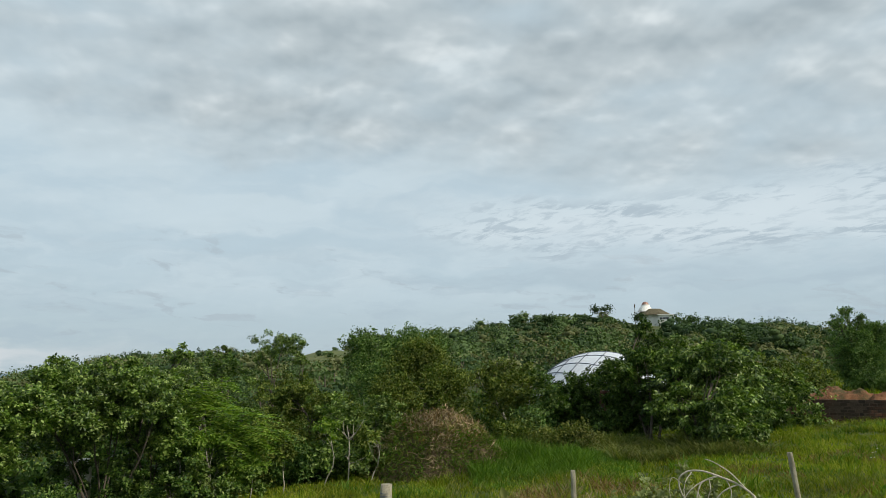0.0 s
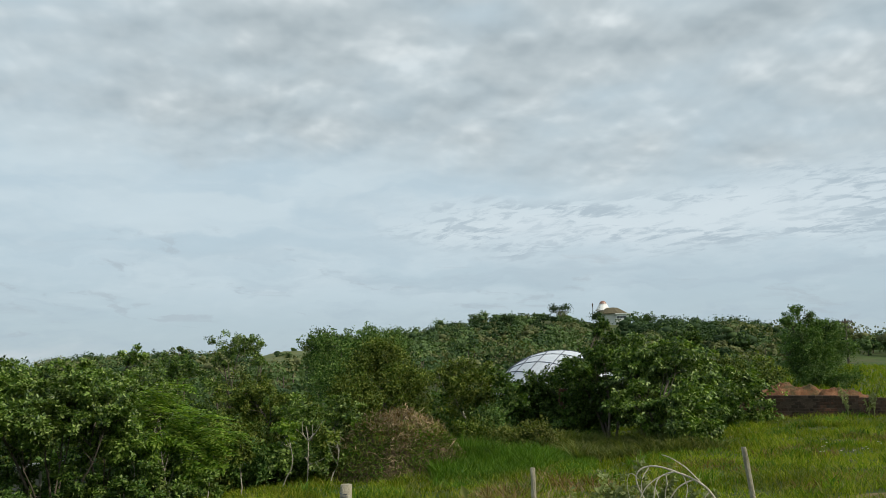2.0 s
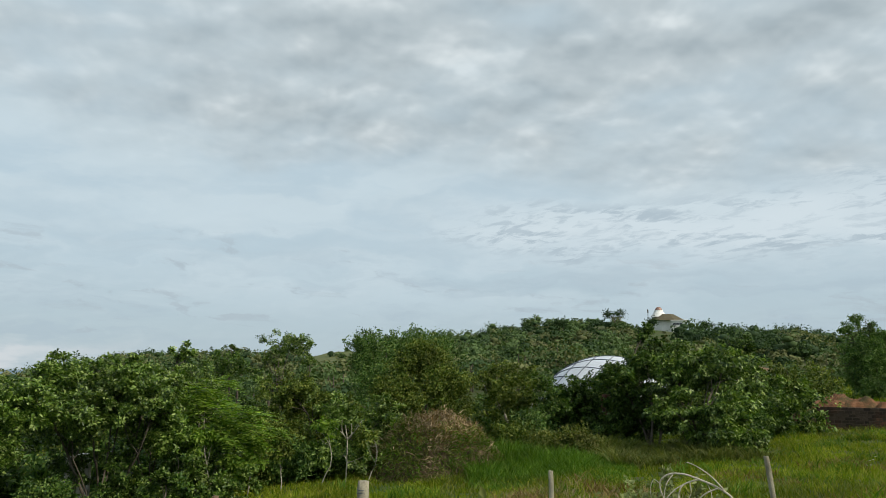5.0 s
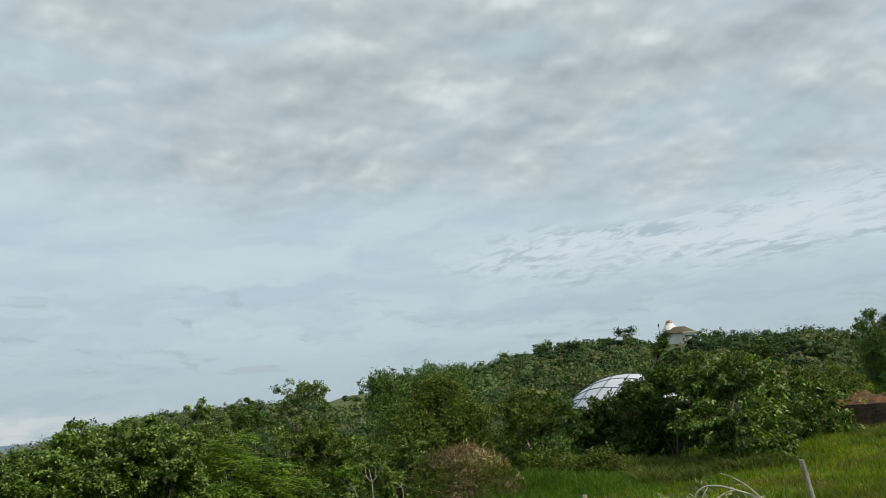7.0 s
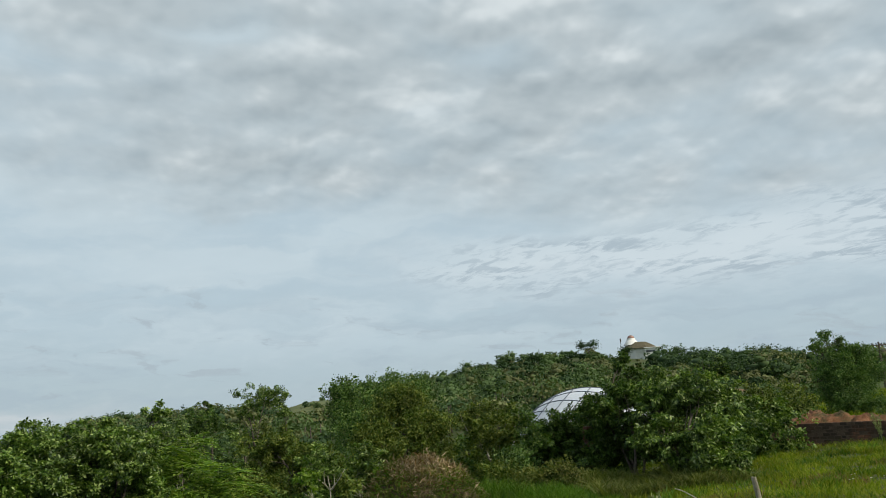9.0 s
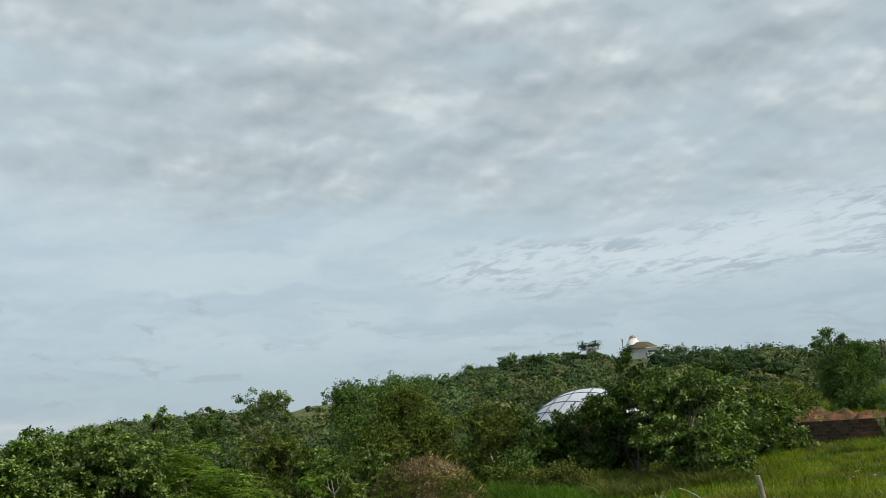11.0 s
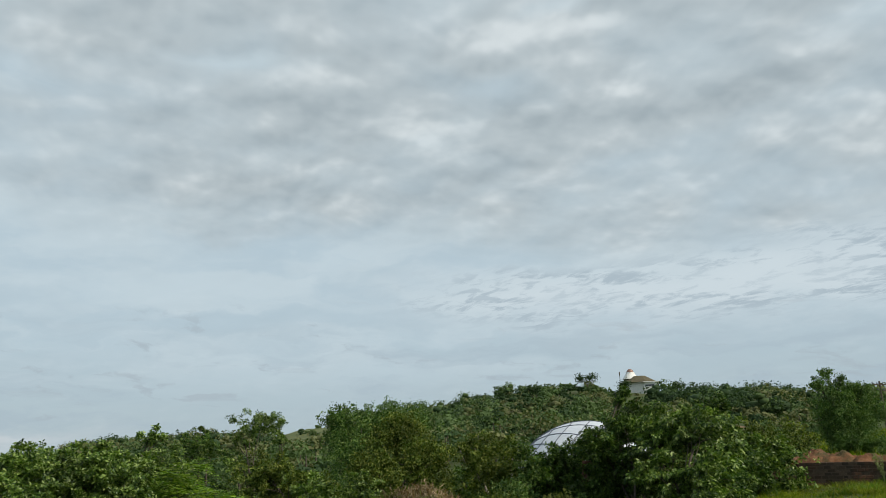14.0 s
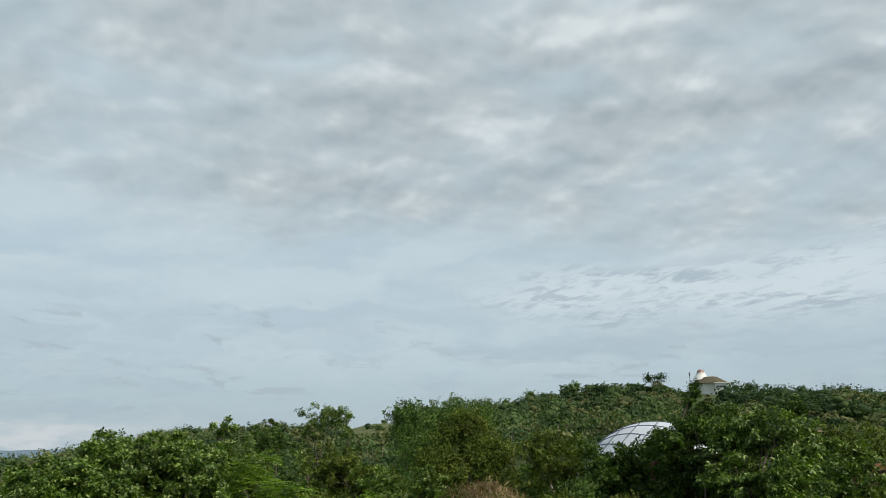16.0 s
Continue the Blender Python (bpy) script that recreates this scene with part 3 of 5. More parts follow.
def build_woods():
    """The wooded slopes: several hundred small trees in one sheet of foliage."""
    rng = np.random.default_rng(11)
    spots = []
    while len(spots) < 1500:
        az = rng.uniform(-46, 46)
        r = 52 + (268 - 52) * rng.uniform() ** 0.70
        keep = 1.0
        if az > 26.5 and r < 135:
            keep = 0.02
        if -13 < az < -8 and 110 < r < 245:
            keep = 0.12
        if -13.5 < az < -8 and r > 150:
            keep = 0.22
        if az < -31:
            keep = 0.5
        if 11.0 < az < 16.2 and r > 226:
            keep = 0.0
        if bare_slope(az, r):
            keep = 0.0
        if rng.uniform() < keep:
            spots.append((az, r))
    spots += [p for p in [(rng.uniform(15.5, 27), rng.uniform(60, 235)) for _ in range(260)] if not bare_slope(*p)]
    spots += [(rng.uniform(-40, 15), rng.uniform(50, 100)) for _ in range(190)]
    spots += [(rng.uniform(27, 44), rng.uniform(135, 230)) for _ in range(60)]
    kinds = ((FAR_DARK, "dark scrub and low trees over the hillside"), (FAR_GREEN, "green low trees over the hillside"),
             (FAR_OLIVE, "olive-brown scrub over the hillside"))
    sets = [([], [], [], [], []) for _ in kinds]
    for az, r in spots:
        x, y = r * math.sin(radians(az)), r * math.cos(radians(az))
        z = gz(x, y)
        h = (2.0 + 3.4 * rng.uniform() ** 1.5) * np.interp(r, (52, 95, 150), (0.60, 0.80, 1.0))
        if az > 15 and r > 175:
            h *= 0.52
        elif az > 14.5 and r < 120:
            h *= 0.5
        elif -6 < az < 11 and r > 105:
            h *= np.interp(az, (-6, 1, 5, 11), (1.0, 0.95, 0.72, 0.58))
        if -14 < az < -8 and r > 140:
            h *= 0.35
        w = h * rng.uniform(0.62, 0.95)
        if 10.6 < az < 14.5:
            h = max(0.6, min(h, 1 + r * 0.0520 - z))
            w = min(w, h * 0.9)
        n = int(np.interp(r, (50, 120, 260), (190, 260, 240)))
        lobes = [(x, y, z + h * 0.5, w * 0.85, w * 0.85, h * 0.42), (x + rng.normal() * w * 0.5, y + rng.normal() * w * 0.4, z + h * 0.78, w * 0.55, w * 0.55, h * 0.27),
                 (x + rng.normal() * w * 0.6, y + rng.normal() * w * 0.4, z + h * 0.62, w * 0.5, w * 0.5, h * 0.3)]
        tip, out = tips_in(lobes, n, rng, 0.66, 0.03, 0.0, 7, 0.42)
        k = int(rng.choice(3, p=(0.30, 0.40, 0.30)))
        if az > 15 and r > 140 and rng.uniform() < 0.7:
            k = 0
        tips, outs, sizes, trunks, cores = sets[k]
        for l in lobes if r > 95 and h > 1.5 else ():
            bump = 1 + 0.16 * np.sin(BALL @ rng.normal(size=3) * 4 + rng.uniform(0, 6)) + 0.07 * np.sin(BALL @ rng.normal(size=3) * 7)
            cores.append((np.array(l[:3]) + BALL * np.array(l[3:6]) * 0.46 * bump[:, None], BALL_FACES))
        tips.append(tip)
        outs.append(out)
        sizes.append(np.full(n, np.interp(r, (50, 120, 260), (0.28, 0.38, 0.46))))
        trunks.append(tube([(x, y, z - 0.2), (x + 0.05, y, z + h * 0.4), (x, y + 0.05, z + h * 0.75)], (0.10, 0.07, 0.03), 4))
    for (leaf, label), (tips, outs, sizes, trunks, cores) in zip(kinds, sets):
        tip, out = np.concatenate(tips), np.concatenate(outs)
        ln = np.concatenate(sizes) * rng.uniform(0.6, 1.3, len(tip))
        face = unit(out + rng.normal(size=tip.shape) * 0.30 + np.array([0, 0, 0.15]))
        way = rng.normal(size=tip.shape)
        way = way - face * (way * face).sum(1, keepdims=True)
        v, f = leaf_quads(tip - unit(way) * ln[:, None] * 0.5, way, face, ln, ln * 0.9, 0.08)
        root = tagged(new("hill_woods"), label, "woods", kind="stuff")
        part("foliage", mesh_of("foliage", v, f, leaf), leaf, root)
        part("inner_foliage", mesh_of("inner_foliage", *joined(cores), leaf, True), leaf, root)
        part("trunks", mesh_of("trunks", *joined(trunks), BARK), BARK, root)


build_woods()

# ---------------------------------------------------------------- trees and bushes of the thicket

CASHEW = "dense broad-leaved bush with glossy leaves at the field's edge"
tree("cashew_bush", [(-7.86, 12.19, 1.32, 0.60, 0.42), (-7.75, 12.1, 0.75, 0.55, 0.45), (-7.65, 12.91, 1.39, 0.62, 0.53)],
     CASHEW, "bush", BROAD, "broad", 0.075, 1700, 11, 21, girth=0.024, group="cashew bushes")
tree("cashew_bush", [(-7.88, 14.51, 1.72, 0.70, 0.57), (-7.18, 15.42, 1.71, 0.70, 0.63), (-7.40, 14.25, 1.11, 0.80, 0.47), (-6.85, 13.6, 1.22, 0.58, 0.42), (-6.65, 14.6, 1.72, 0.6, 0.45), (-6.0, 14.4, 1.40, 0.55, 0.5)],
     "tall broad-leaved bush with dark gaps between its stems", "bush", BROAD, "broad", 0.078, 3200, 11, 22, girth=0.026, group="cashew bushes")
tree("cashew_bush", [(-6.45, 15.6, 1.55, 0.66, 0.62), (-5.95, 14.9, 0.85, 0.50, 0.45), (-6.9, 15.9, 0.9, 0.5, 0.5)],
     CASHEW, "bush", BROAD, "broad", 0.085, 1600, 11, 23, girth=0.026, group="cashew bushes")
tree("tree", [(-9.27, 11.81, 1.48, 0.60, 0.50), (-8.75, 11.08, 0.66, 0.62, 0.46), (-9.0, 11.6, 1.9, 0.4, 0.3)],
     "thin pale-barked tree with sparse yellowish leaves", "tree", PALE, "small", 0.075, 620, 9, 24, PALE_BARK, 0.05, stems=3, sprig=0.14, branches=12)
tree("tree", [(-14.49, 19.16, 1.93, 0.90, 0.56), (-14.1, 18.8, 1.0, 1.1, 0.7)],
     "light green tree with an open airy top", "tree", PALE, "broad", 0.12, 330, 9, 25, PALE_BARK, 0.06, sprig=0.16)
tree("shrub", [(-6.40, 11.70, 0.12, 0.42, 0.30), (-5.75, 12.1, -0.10, 0.35, 0.25)], "low fresh green shrub in front of the thicket", "shrub", BROAD_DARK, "small", 0.055, 560, 9, 26, girth=0.02, stems=1)
tree("shrub", [(-5.30, 13.50, 0.16, 0.32, 0.30)], "low broad-leaved shrub with few light leaves", "shrub", BROAD_DARK, "broad", 0.09, 90, 9, 27, girth=0.02, stems=1)
tree("feathery_tree", [(-5.69, 16.33, 1.20, 0.85, 0.46), (-4.95, 16.19, 0.72, 0.75, 0.66), (-5.96, 16.88, 1.65, 0.55, 0.36)],
     "bright yellow-green tree with layered feathery fronds", "tree", FEATHER, "feather", 0.165, 430, 14, 28, PALE_BARK, 0.014, sprig=0.14, shell=0.4, branches=10)
tree("shrub", [(-5.38, 15.32, 0.73, 0.42, 0.28), (-4.72, 15.40, 0.25, 0.30, 0.36)],
     "slender shrub with drooping light leaves on pale stems", "shrub", FEATHER, "droop", 0.12, 190, 9, 29, PALE_BARK, 0.012)
tree("broadleaf_tree", [(-8.31, 21.44, 2.49, 0.40, 0.42), (-7.68, 20.61, 1.77, 0.95, 0.62), (-8.6, 20.8, 1.5, 0.8, 0.7)],
     "small broad-leaved tree standing above the bushes", "tree", BROAD, "broad", 0.095, 1200, 10, 30, sprig=0.14)
tree("sparse_tree", [(-12.66, 37.93, 3.15, 0.62, 0.50), (-11.93, 36.08, 2.2, 1.2, 0.8)],
     "thin tree with a sparse dark top against the sky", "tree", BROAD_DARK, "broad", 0.12, 520, 9, 31, girth=0.06, sprig=0.25)
tree("umbrella_tree", [(-11.33, 40.44, 1.5, 1.0, 0.8), (-10.15, 40.75, 3.62, 1.42, 0.55), (-9.10, 39.9, 2.95, 0.72, 0.32), (-11.1, 40.6, 2.85, 0.75, 0.36), (-9.3, 39.0, 1.0, 1.1, 0.8)],
     "flat-topped feathery tree rising over the thicket", "tree", BROAD, "broad", 0.115, 1500, 9, 32, girth=0.08, sprig=0.2)
tree("round_tree", [(-4.18, 28.69, 2.65, 1.0, 1.15), (-2.52, 29.88, 2.82, 1.45, 1.12), (-3.07, 27.83, 1.5, 1.5, 1.1)],
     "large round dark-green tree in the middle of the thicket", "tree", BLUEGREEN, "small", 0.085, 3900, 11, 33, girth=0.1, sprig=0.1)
tree("olive_tree", [(-1.75, 23.94, 2.25, 0.9, 0.85), (-0.93, 22.98, 1.5, 0.8, 0.9), (-2.26, 21.88, 1.37, 0.8, 0.9)],
     "olive-brown small-leaved tree in front of the round tree", "tree", OLIVE, "small", 0.08, 3000, 11, 34, girth=0.07, sprig=0.1)
tree("bush", [(-4.83, 19.91, 1.36, 0.78, 0.7), (-4.36, 18.41, 0.25, 0.66, 0.8), (-3.70, 19.63, 1.02, 0.7, 0.65)],
     "dark tangled bush with brownish twigs", "bush", OLIVE, "broad", 0.085, 1700, 11, 35, girth=0.04)
tree("bush", [(-3.04, 18.22, 0.9, 0.64, 0.63), (-2.2, 18.84, 0.87, 0.55, 0.65), (-2.8, 17.9, 0.14, 0.99, 0.42)],
     "leafy green bush round a bare pale stem", "bush", BROAD, "broad", 0.09, 1500, 10, 36, girth=0.035)
tree("broadleaf_tree", [(0.6, 24.99, 1.86, 0.78, 0.84), (1.26, 23.95, 1.06, 1.0, 1.05), (1.74, 25.94, 1.71, 0.55, 0.73)],
     "open olive-green tree with visible pale branches", "tree", OLIVE, "broad", 0.095, 1500, 10, 37, PALE_BARK, 0.05, branches=12)
tree("dark_bush", [(2.22, 22.88, 1.15, 0.75, 0.98), (3.42, 23.75, 1.30, 0.9, 0.92), (2.9, 23.2, 0.9, 0.9, 0.85)],
     "dense dark-green bush below the white dome", "bush", BROAD_DARK, "broad", 0.095, 2400, 10, 38)
tree("shrub", [(2.54, 19.78, 0.5, 0.63, 0.41), (1.75, 19.9, 0.35, 0.5, 0.35)], "low yellowish shrub at the edge of the grass", "shrub", PALE, "small", 0.08, 420, 10, 39, girth=0.02)
tree("shrub", [(3.55, 22.3, 1.05, 0.4, 0.5)], "thin broad-leaved shrub before a crumbling pillar", "shrub", BROAD_DARK, "droop", 0.12, 38, 9, 47, girth=0.02, stems=1, branches=6)
tree("large_cashew", [(5.26, 20.35, 2.26, 0.90, 0.72), (6.01, 19.6, 1.98, 0.88, 0.82), (5.87, 18.57, 1.01, 0.86, 0.68), (5.0, 19.3, 1.30, 0.70, 0.50), (6.35, 18.9, 0.65, 0.55, 0.5)],
     "large spreading broad-leaved tree with light drooping leaves", "tree", BROAD, "droop", 0.12, 2700, 11, 40, girth=0.06, base=(5.2, 19.2), stems=4, sprig=0.1, branches=9)
# left half of the large tree; darker leaves put its shade into the colour
tree("cashew_shaded_half", [(4.17, 21.53, 1.3, 0.71, 0.96), (3.66, 21.09, 2.06, 0.54, 0.39), (4.62, 21.94, 3.20, 0.24, 0.40), (4.39, 21.61, 2.37, 0.59, 0.39), (5.02, 22.04, 2.42, 0.62, 0.70), (4.82, 21.4, 1.04, 0.64, 0.54)],
     "shaded left half of the large broad-leaved tree, in darker leaves, with black gaps and twisted limbs", "tree", BROAD_DARK, "droop", 0.115, 3000, 10, 46, girth=0.042, base=(4.6, 21.0), stems=3, sprig=0.16, branches=10)
tree("broadleaf_tree", [(9.46, 24.21, 1.22, 1.0, 1.02), (8.4, 24.6, 1.5, 0.9, 1.1)], "light green broad-leaved bush beside the brick wall", "bush", BROAD, "broad", 0.125, 900, 10, 41)
tree("broadleaf_tree", [(12.33, 31.68, 1.99, 1.6, 0.85), (10.6, 32.0, 1.8, 1.3, 1.1)], "olive bushy tree behind the wall", "tree", OLIVE, "small", 0.12, 1100, 10, 42, girth=0.08)
tree("broadleaf_tree", [(12.04, 38.11, 3.62, 0.85, 0.96), (11.6, 38.3, 2.2, 1.3, 1.3)], "dark tree rising behind the large bush", "tree", BROAD_DARK, "broad", 0.17, 560, 10, 43, girth=0.08, sprig=0.14)
tree("tall_tree", [(19.75, 41.58, 3.0, 1.3, 1.7), (21.0, 41.97, 3.1, 1.3, 1.8), (18.85, 41.7, 4.75, 0.46, 0.34), (19.5, 41.7, 5.25, 0.40, 0.40), (20.15, 41.7, 5.0, 0.34, 0.36), (20.9, 41.9, 4.5, 0.8, 0.5), (20.4, 41.2, 1.7, 1.7, 1.0)],
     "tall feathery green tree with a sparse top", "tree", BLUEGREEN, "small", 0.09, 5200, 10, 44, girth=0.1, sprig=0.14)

tree("cashew_bush", [(-7.55, 14.75, 0.25, 0.55, 0.60), (-8.0, 15.2, 0.5, 0.5, 0.5)], "thin broad-leaved bush with dark gaps before the tank", "bush", BROAD_DARK, "broad", 0.075, 330, 10, 45,
     girth=0.03, group="cashew bushes")

for k, (x, y, h) in enumerate(((-5.05, 15.6, 1.0), (-4.55, 15.9, 0.85), (-4.0, 16.3, 0.9), (-6.0, 15.4, 1.1), (-3.3, 16.9, 1.2), (-2.35, 17.2, 1.0), (-6.9, 14.9, 1.0), (-1.75, 17.9, 1.1))):
    z = gz(x, y)
    tree("sapling", [(x + 0.05, y, z + h, 0.30, 0.28)], "slim sapling on a pale bare stem at the thicket's edge", "sapling", (BROAD, FEATHER, OLIVE)[k % 3], "droop", 0.12, 42, 8, 470 + k,
         PALE_BARK, 0.012, base=(x, y), stems=1, branches=6, sprig=0.2, group="saplings")

for k, (x, y, w, h) in enumerate(((-5.75, 13.9, 0.50, 0.42), (-5.15, 14.15, 0.42, 0.34), (-4.45, 14.7, 0.45, 0.40), (-6.9, 13.2, 0.40, 0.40), (-5.3, 14.9, 0.50, 0.62), (-6.35, 14.1, 0.42, 0.55))):
    tree("shrub", [(x, y, gz(x, y) + h * 0.85, w, h)], "leafy young broad-leaved bush before the dark hollow", "shrub", (BROAD, BROAD_DARK)[k % 2], "broad", 0.08, 260, 9, 600 + k,
         girth=0.014, stems=1, branches=4, group="undergrowth")

# low growth along the foot of the thicket
LOW = "low leafy undergrowth at the foot of the thicket"
for k, (x, y, w, h) in enumerate(((-9.9, 15.2, 0.7, 0.5), (-9.9, 19.3, 1.1, 1.0), (-8.4, 19.2, 0.9, 1.0), (-7.4, 16.6, 0.7, 0.7), (-7.6, 19.0, 0.9, 0.9), (-6.2, 17.2, 0.8, 0.6), (-5.6, 17.9, 0.8, 0.7), (-4.9, 17.3, 0.6, 0.5),
                                  (-4.1, 17.6, 0.7, 0.55), (-3.5, 18.0, 0.6, 0.5), (-1.9, 19.4, 0.7, 0.6), (-6.6, 19.0, 1.0, 0.9), (-3.2, 20.6, 0.9, 0.8), (0.9, 20.6, 0.7, 0.55),
                                  (1.5, 21.8, 0.8, 0.7), (3.3, 21.6, 0.8, 0.6), (6.2, 21.4, 0.8, 0.5), (7.4, 22.6, 0.8, 0.6), (8.4, 23.0, 0.7, 0.5))):
    tree("shrub", [(x, y, gz(x, y) + h * 0.75, w, h)], LOW, "shrub", (BROAD_DARK, OLIVE, BLUEGREEN)[k % 3], ("broad", "small", "small")[k % 3],
         (0.11, 0.085, 0.085)[k % 3], (230, 380, 380)[k % 3], 10, 400 + k, girth=0.02, stems=1, branches=4, group="undergrowth")
for k, (az, r, h) in enumerate(((8.9, 214, 5.6), (16.9, 205, 4.4), (20.5, 210, 4.2), (19.2, 215, 3.6), (2.0, 150, 4.4), (5.3, 190, 4.4), (-26.0, 190, 4.0), (15.4, 226, 4.2), (22.5, 205, 4.0), (11.6, 229, 3.4))):
    x, y = r * math.sin(radians(az)), r * math.cos(radians(az))
    z = gz(x, y)
    tree("hill_tree", [(x, y, z + h * 0.76, h * 0.40, h * 0.15), (x + h * 0.34, y, z + h * 0.84, h * 0.26, h * 0.11), (x - h * 0.30, y, z + h * 0.80, h * 0.28, h * 0.12)],
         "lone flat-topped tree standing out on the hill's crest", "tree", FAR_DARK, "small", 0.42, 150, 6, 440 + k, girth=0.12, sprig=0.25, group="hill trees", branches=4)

# further bushes close the thicket behind the first row
FILL = [
    tree("thicket_bush", [(0, 60, 0.9, 1.2, 1.1), (0.9, 60.3, 1.3, 0.9, 0.8)], "green bush deep in the thicket", "bush", BROAD_DARK, "broad", 0.165, 360, 8, 51, girth=0.05, branches=2, group="thicket bushes"),
    tree("thicket_bush", [(3, 60, 0.9, 1.3, 1.0), (2.2, 60.3, 1.4, 0.8, 0.9)], "olive bush deep in the thicket", "bush", OLIVE, "small", 0.14, 520, 7, 52, girth=0.05, branches=2, group="thicket bushes"),
    tree("thicket_bush", [(6, 60, 0.9, 1.2, 1.0), (6.5, 60.5, 1.5, 1.0, 0.9)], "deep green bush in the thicket", "bush", BLUEGREEN, "small", 0.14, 520, 7, 53, girth=0.05, branches=2, group="thicket bushes"),
]


def fill_thicket():
    rng = np.random.default_rng(77)
    first = set()
    for az in np.arange(-40, 23, 2.6):
        for d in (26, 34, 44):
            a, r = az + rng.uniform(-1.1, 1.1), d + rng.uniform(-2, 2)
            if d == 26 and az < -25:
                r -= 6
            k = int(rng.integers(0, 3))
            x, y = r * math.sin(radians(a)), r * math.cos(radians(a))
            if math.hypot(x - 6.6, y - 39.4) < 5.0:
                continue
            if d == 26 and 12 < a:
                continue
            m = pose(x, y, gz(x, y), 0, 0, rng.uniform(0, 360))
            if k not in first:
                first.add(k)
                FILL[k].matrix_basis = m
            else:
                copy_thing(FILL[k], m)


fill_thicket()


def bare_tree(points, label, seed):
    """A leafless young tree: one stem that forks, with thin side twigs."""
    rng = np.random.default_rng(seed)
    x, y = points
    root = thing("bare_tree", x, y, gz(x, y), label, "tree")
    stem = np.array([(0, 0, -0.05), (0.02, 0, 0.45), (0.01, 0.02, 0.95), (-0.04, 0, 1.25)])
    part("trunk", mesh_of("trunk", *tube(stem, (0.016, 0.014, 0.012, 0.010), 7), PALE_BARK, True), PALE_BARK, root)
    for k in range(9):
        a = stem[rng.integers(1, 4)]
        tip = a + np.array([rng.normal() * 0.28, rng.normal() * 0.2, rng.uniform(0.1, 0.45)])
        q = np.linspace(0, 1, 5)[:, None]
        limb = tube(a + (tip - a) * q + np.sin(q * math.pi) * rng.normal(size=3) * 0.05, np.linspace(0.012, 0.004, 5), 5)
        part("branch", mesh_of("branch", *limb, PALE_BARK, True), PALE_BARK, root)


bare_tree((-2.80, 17.15), "bare pale forked young tree before the bushes", 61)

# ---------------------------------------------------------------- the white dome


def build_dome(cx, cy, top, radius):
    root = thing("dome", cx, cy, gz(cx, cy), "white panelled dome with dark ribs behind the bushes", "dome")
    cz = top - radius - gz(cx, cy)
    sectors, rings = 20, 7
    lats = [math.radians(90 - 12 * k) for k in range(rings + 1)]

    def spot(la, lo, r):
        # the axis leans so that the ribs sweep up from one side
        v = Vector((r * math.cos(la) * math.cos(lo), r * math.cos(la) * math.sin(lo), r * math.sin(la)))
        return Matrix.Rotation(radians(-50), 3, (0.2, 1, 0)) @ v

    def cap(v):
        return v.z > radius * 0.18

    for i in range(-rings, rings):
        for j in range(sectors):
            la0, la1 = math.radians(i * 12), math.radians((i + 1) * 12)
            lo0, lo1 = 2 * math.pi * j / sectors, 2 * math.pi * (j + 1) / sectors
            mid = spot((la0 + la1) / 2, (lo0 + lo1) / 2, radius)
            if not cap(mid):
                continue
            bm = bmesh.new()
            grid = [[bm.verts.new(Vector(spot(la0 + (la1 - la0) * a / 3, lo0 + (lo1 - lo0) * b / 3, radius)) + Vector((0, 0, cz))) for b in range(4)] for a in range(4)]
            back = [[bm.verts.new(Vector(spot(la0 + (la1 - la0) * a / 3, lo0 + (lo1 - lo0) * b / 3, radius - 0.03)) + Vector((0, 0, cz))) for b in range(4)] for a in range(4)]
            for a in range(3):
                for b in range(3):
                    bm.faces.new((grid[a][b], grid[a][b + 1], grid[a + 1][b + 1], grid[a + 1][b]))
                    bm.faces.new((back[a][b], back[a + 1][b], back[a + 1][b + 1], back[a][b + 1]))
            for f in bm.faces:
                f.smooth = True
            part("panel", bm, PANEL, root)
    for j in range(sectors):
        lo = 2 * math.pi * j / sectors
        line = [spot(math.radians(q), lo, radius + 0.01) for q in range(-84, 85, 6)]
        line = [v for v in line if v.z > radius * 0.16]
        if len(line) > 3:
            pts = np.array([(v.x, v.y, v.z + cz) for v in line])
            part("rib", mesh_of("rib", *tube(pts, [0.028] * len(pts), 5), RIB, True), RIB, root)
    for i in range(-rings + 1, rings, 1):
        la = math.radians(i * 12)
        run = []
        for q in range(0, 361, 6):
            v = spot(la, math.radians(q), radius + 0.01)
            if v.z > radius * 0.16:
                run.append((v.x, v.y, v.z + cz))
            else:
                if len(run) > 3:
                    part("rib", mesh_of("rib", *tube(np.array(run), [0.023] * len(run), 5), RIB, True), RIB, root)
                run = []
        if len(run) > 3:
            part("rib", mesh_of("rib", *tube(np.array(run), [0.023] * len(run), 5), RIB, True), RIB, root)
    bm = bmesh.new()
    bmesh.ops.create_cone(bm, cap_ends=True, segments=40, radius1=radius * 0.985, radius2=radius * 0.975, depth=max(0.3, cz + radius * 0.2))
    bmesh.ops.translate(bm, verts=bm.verts, vec=(0, 0, max(0.3, cz + radius * 0.2) / 2))
    part("base_ring", bm, OLD_WHITE, root)


build_dome(6.55, 41.5, 3.22, 4.3)

# ---------------------------------------------------------------- the house on the hill


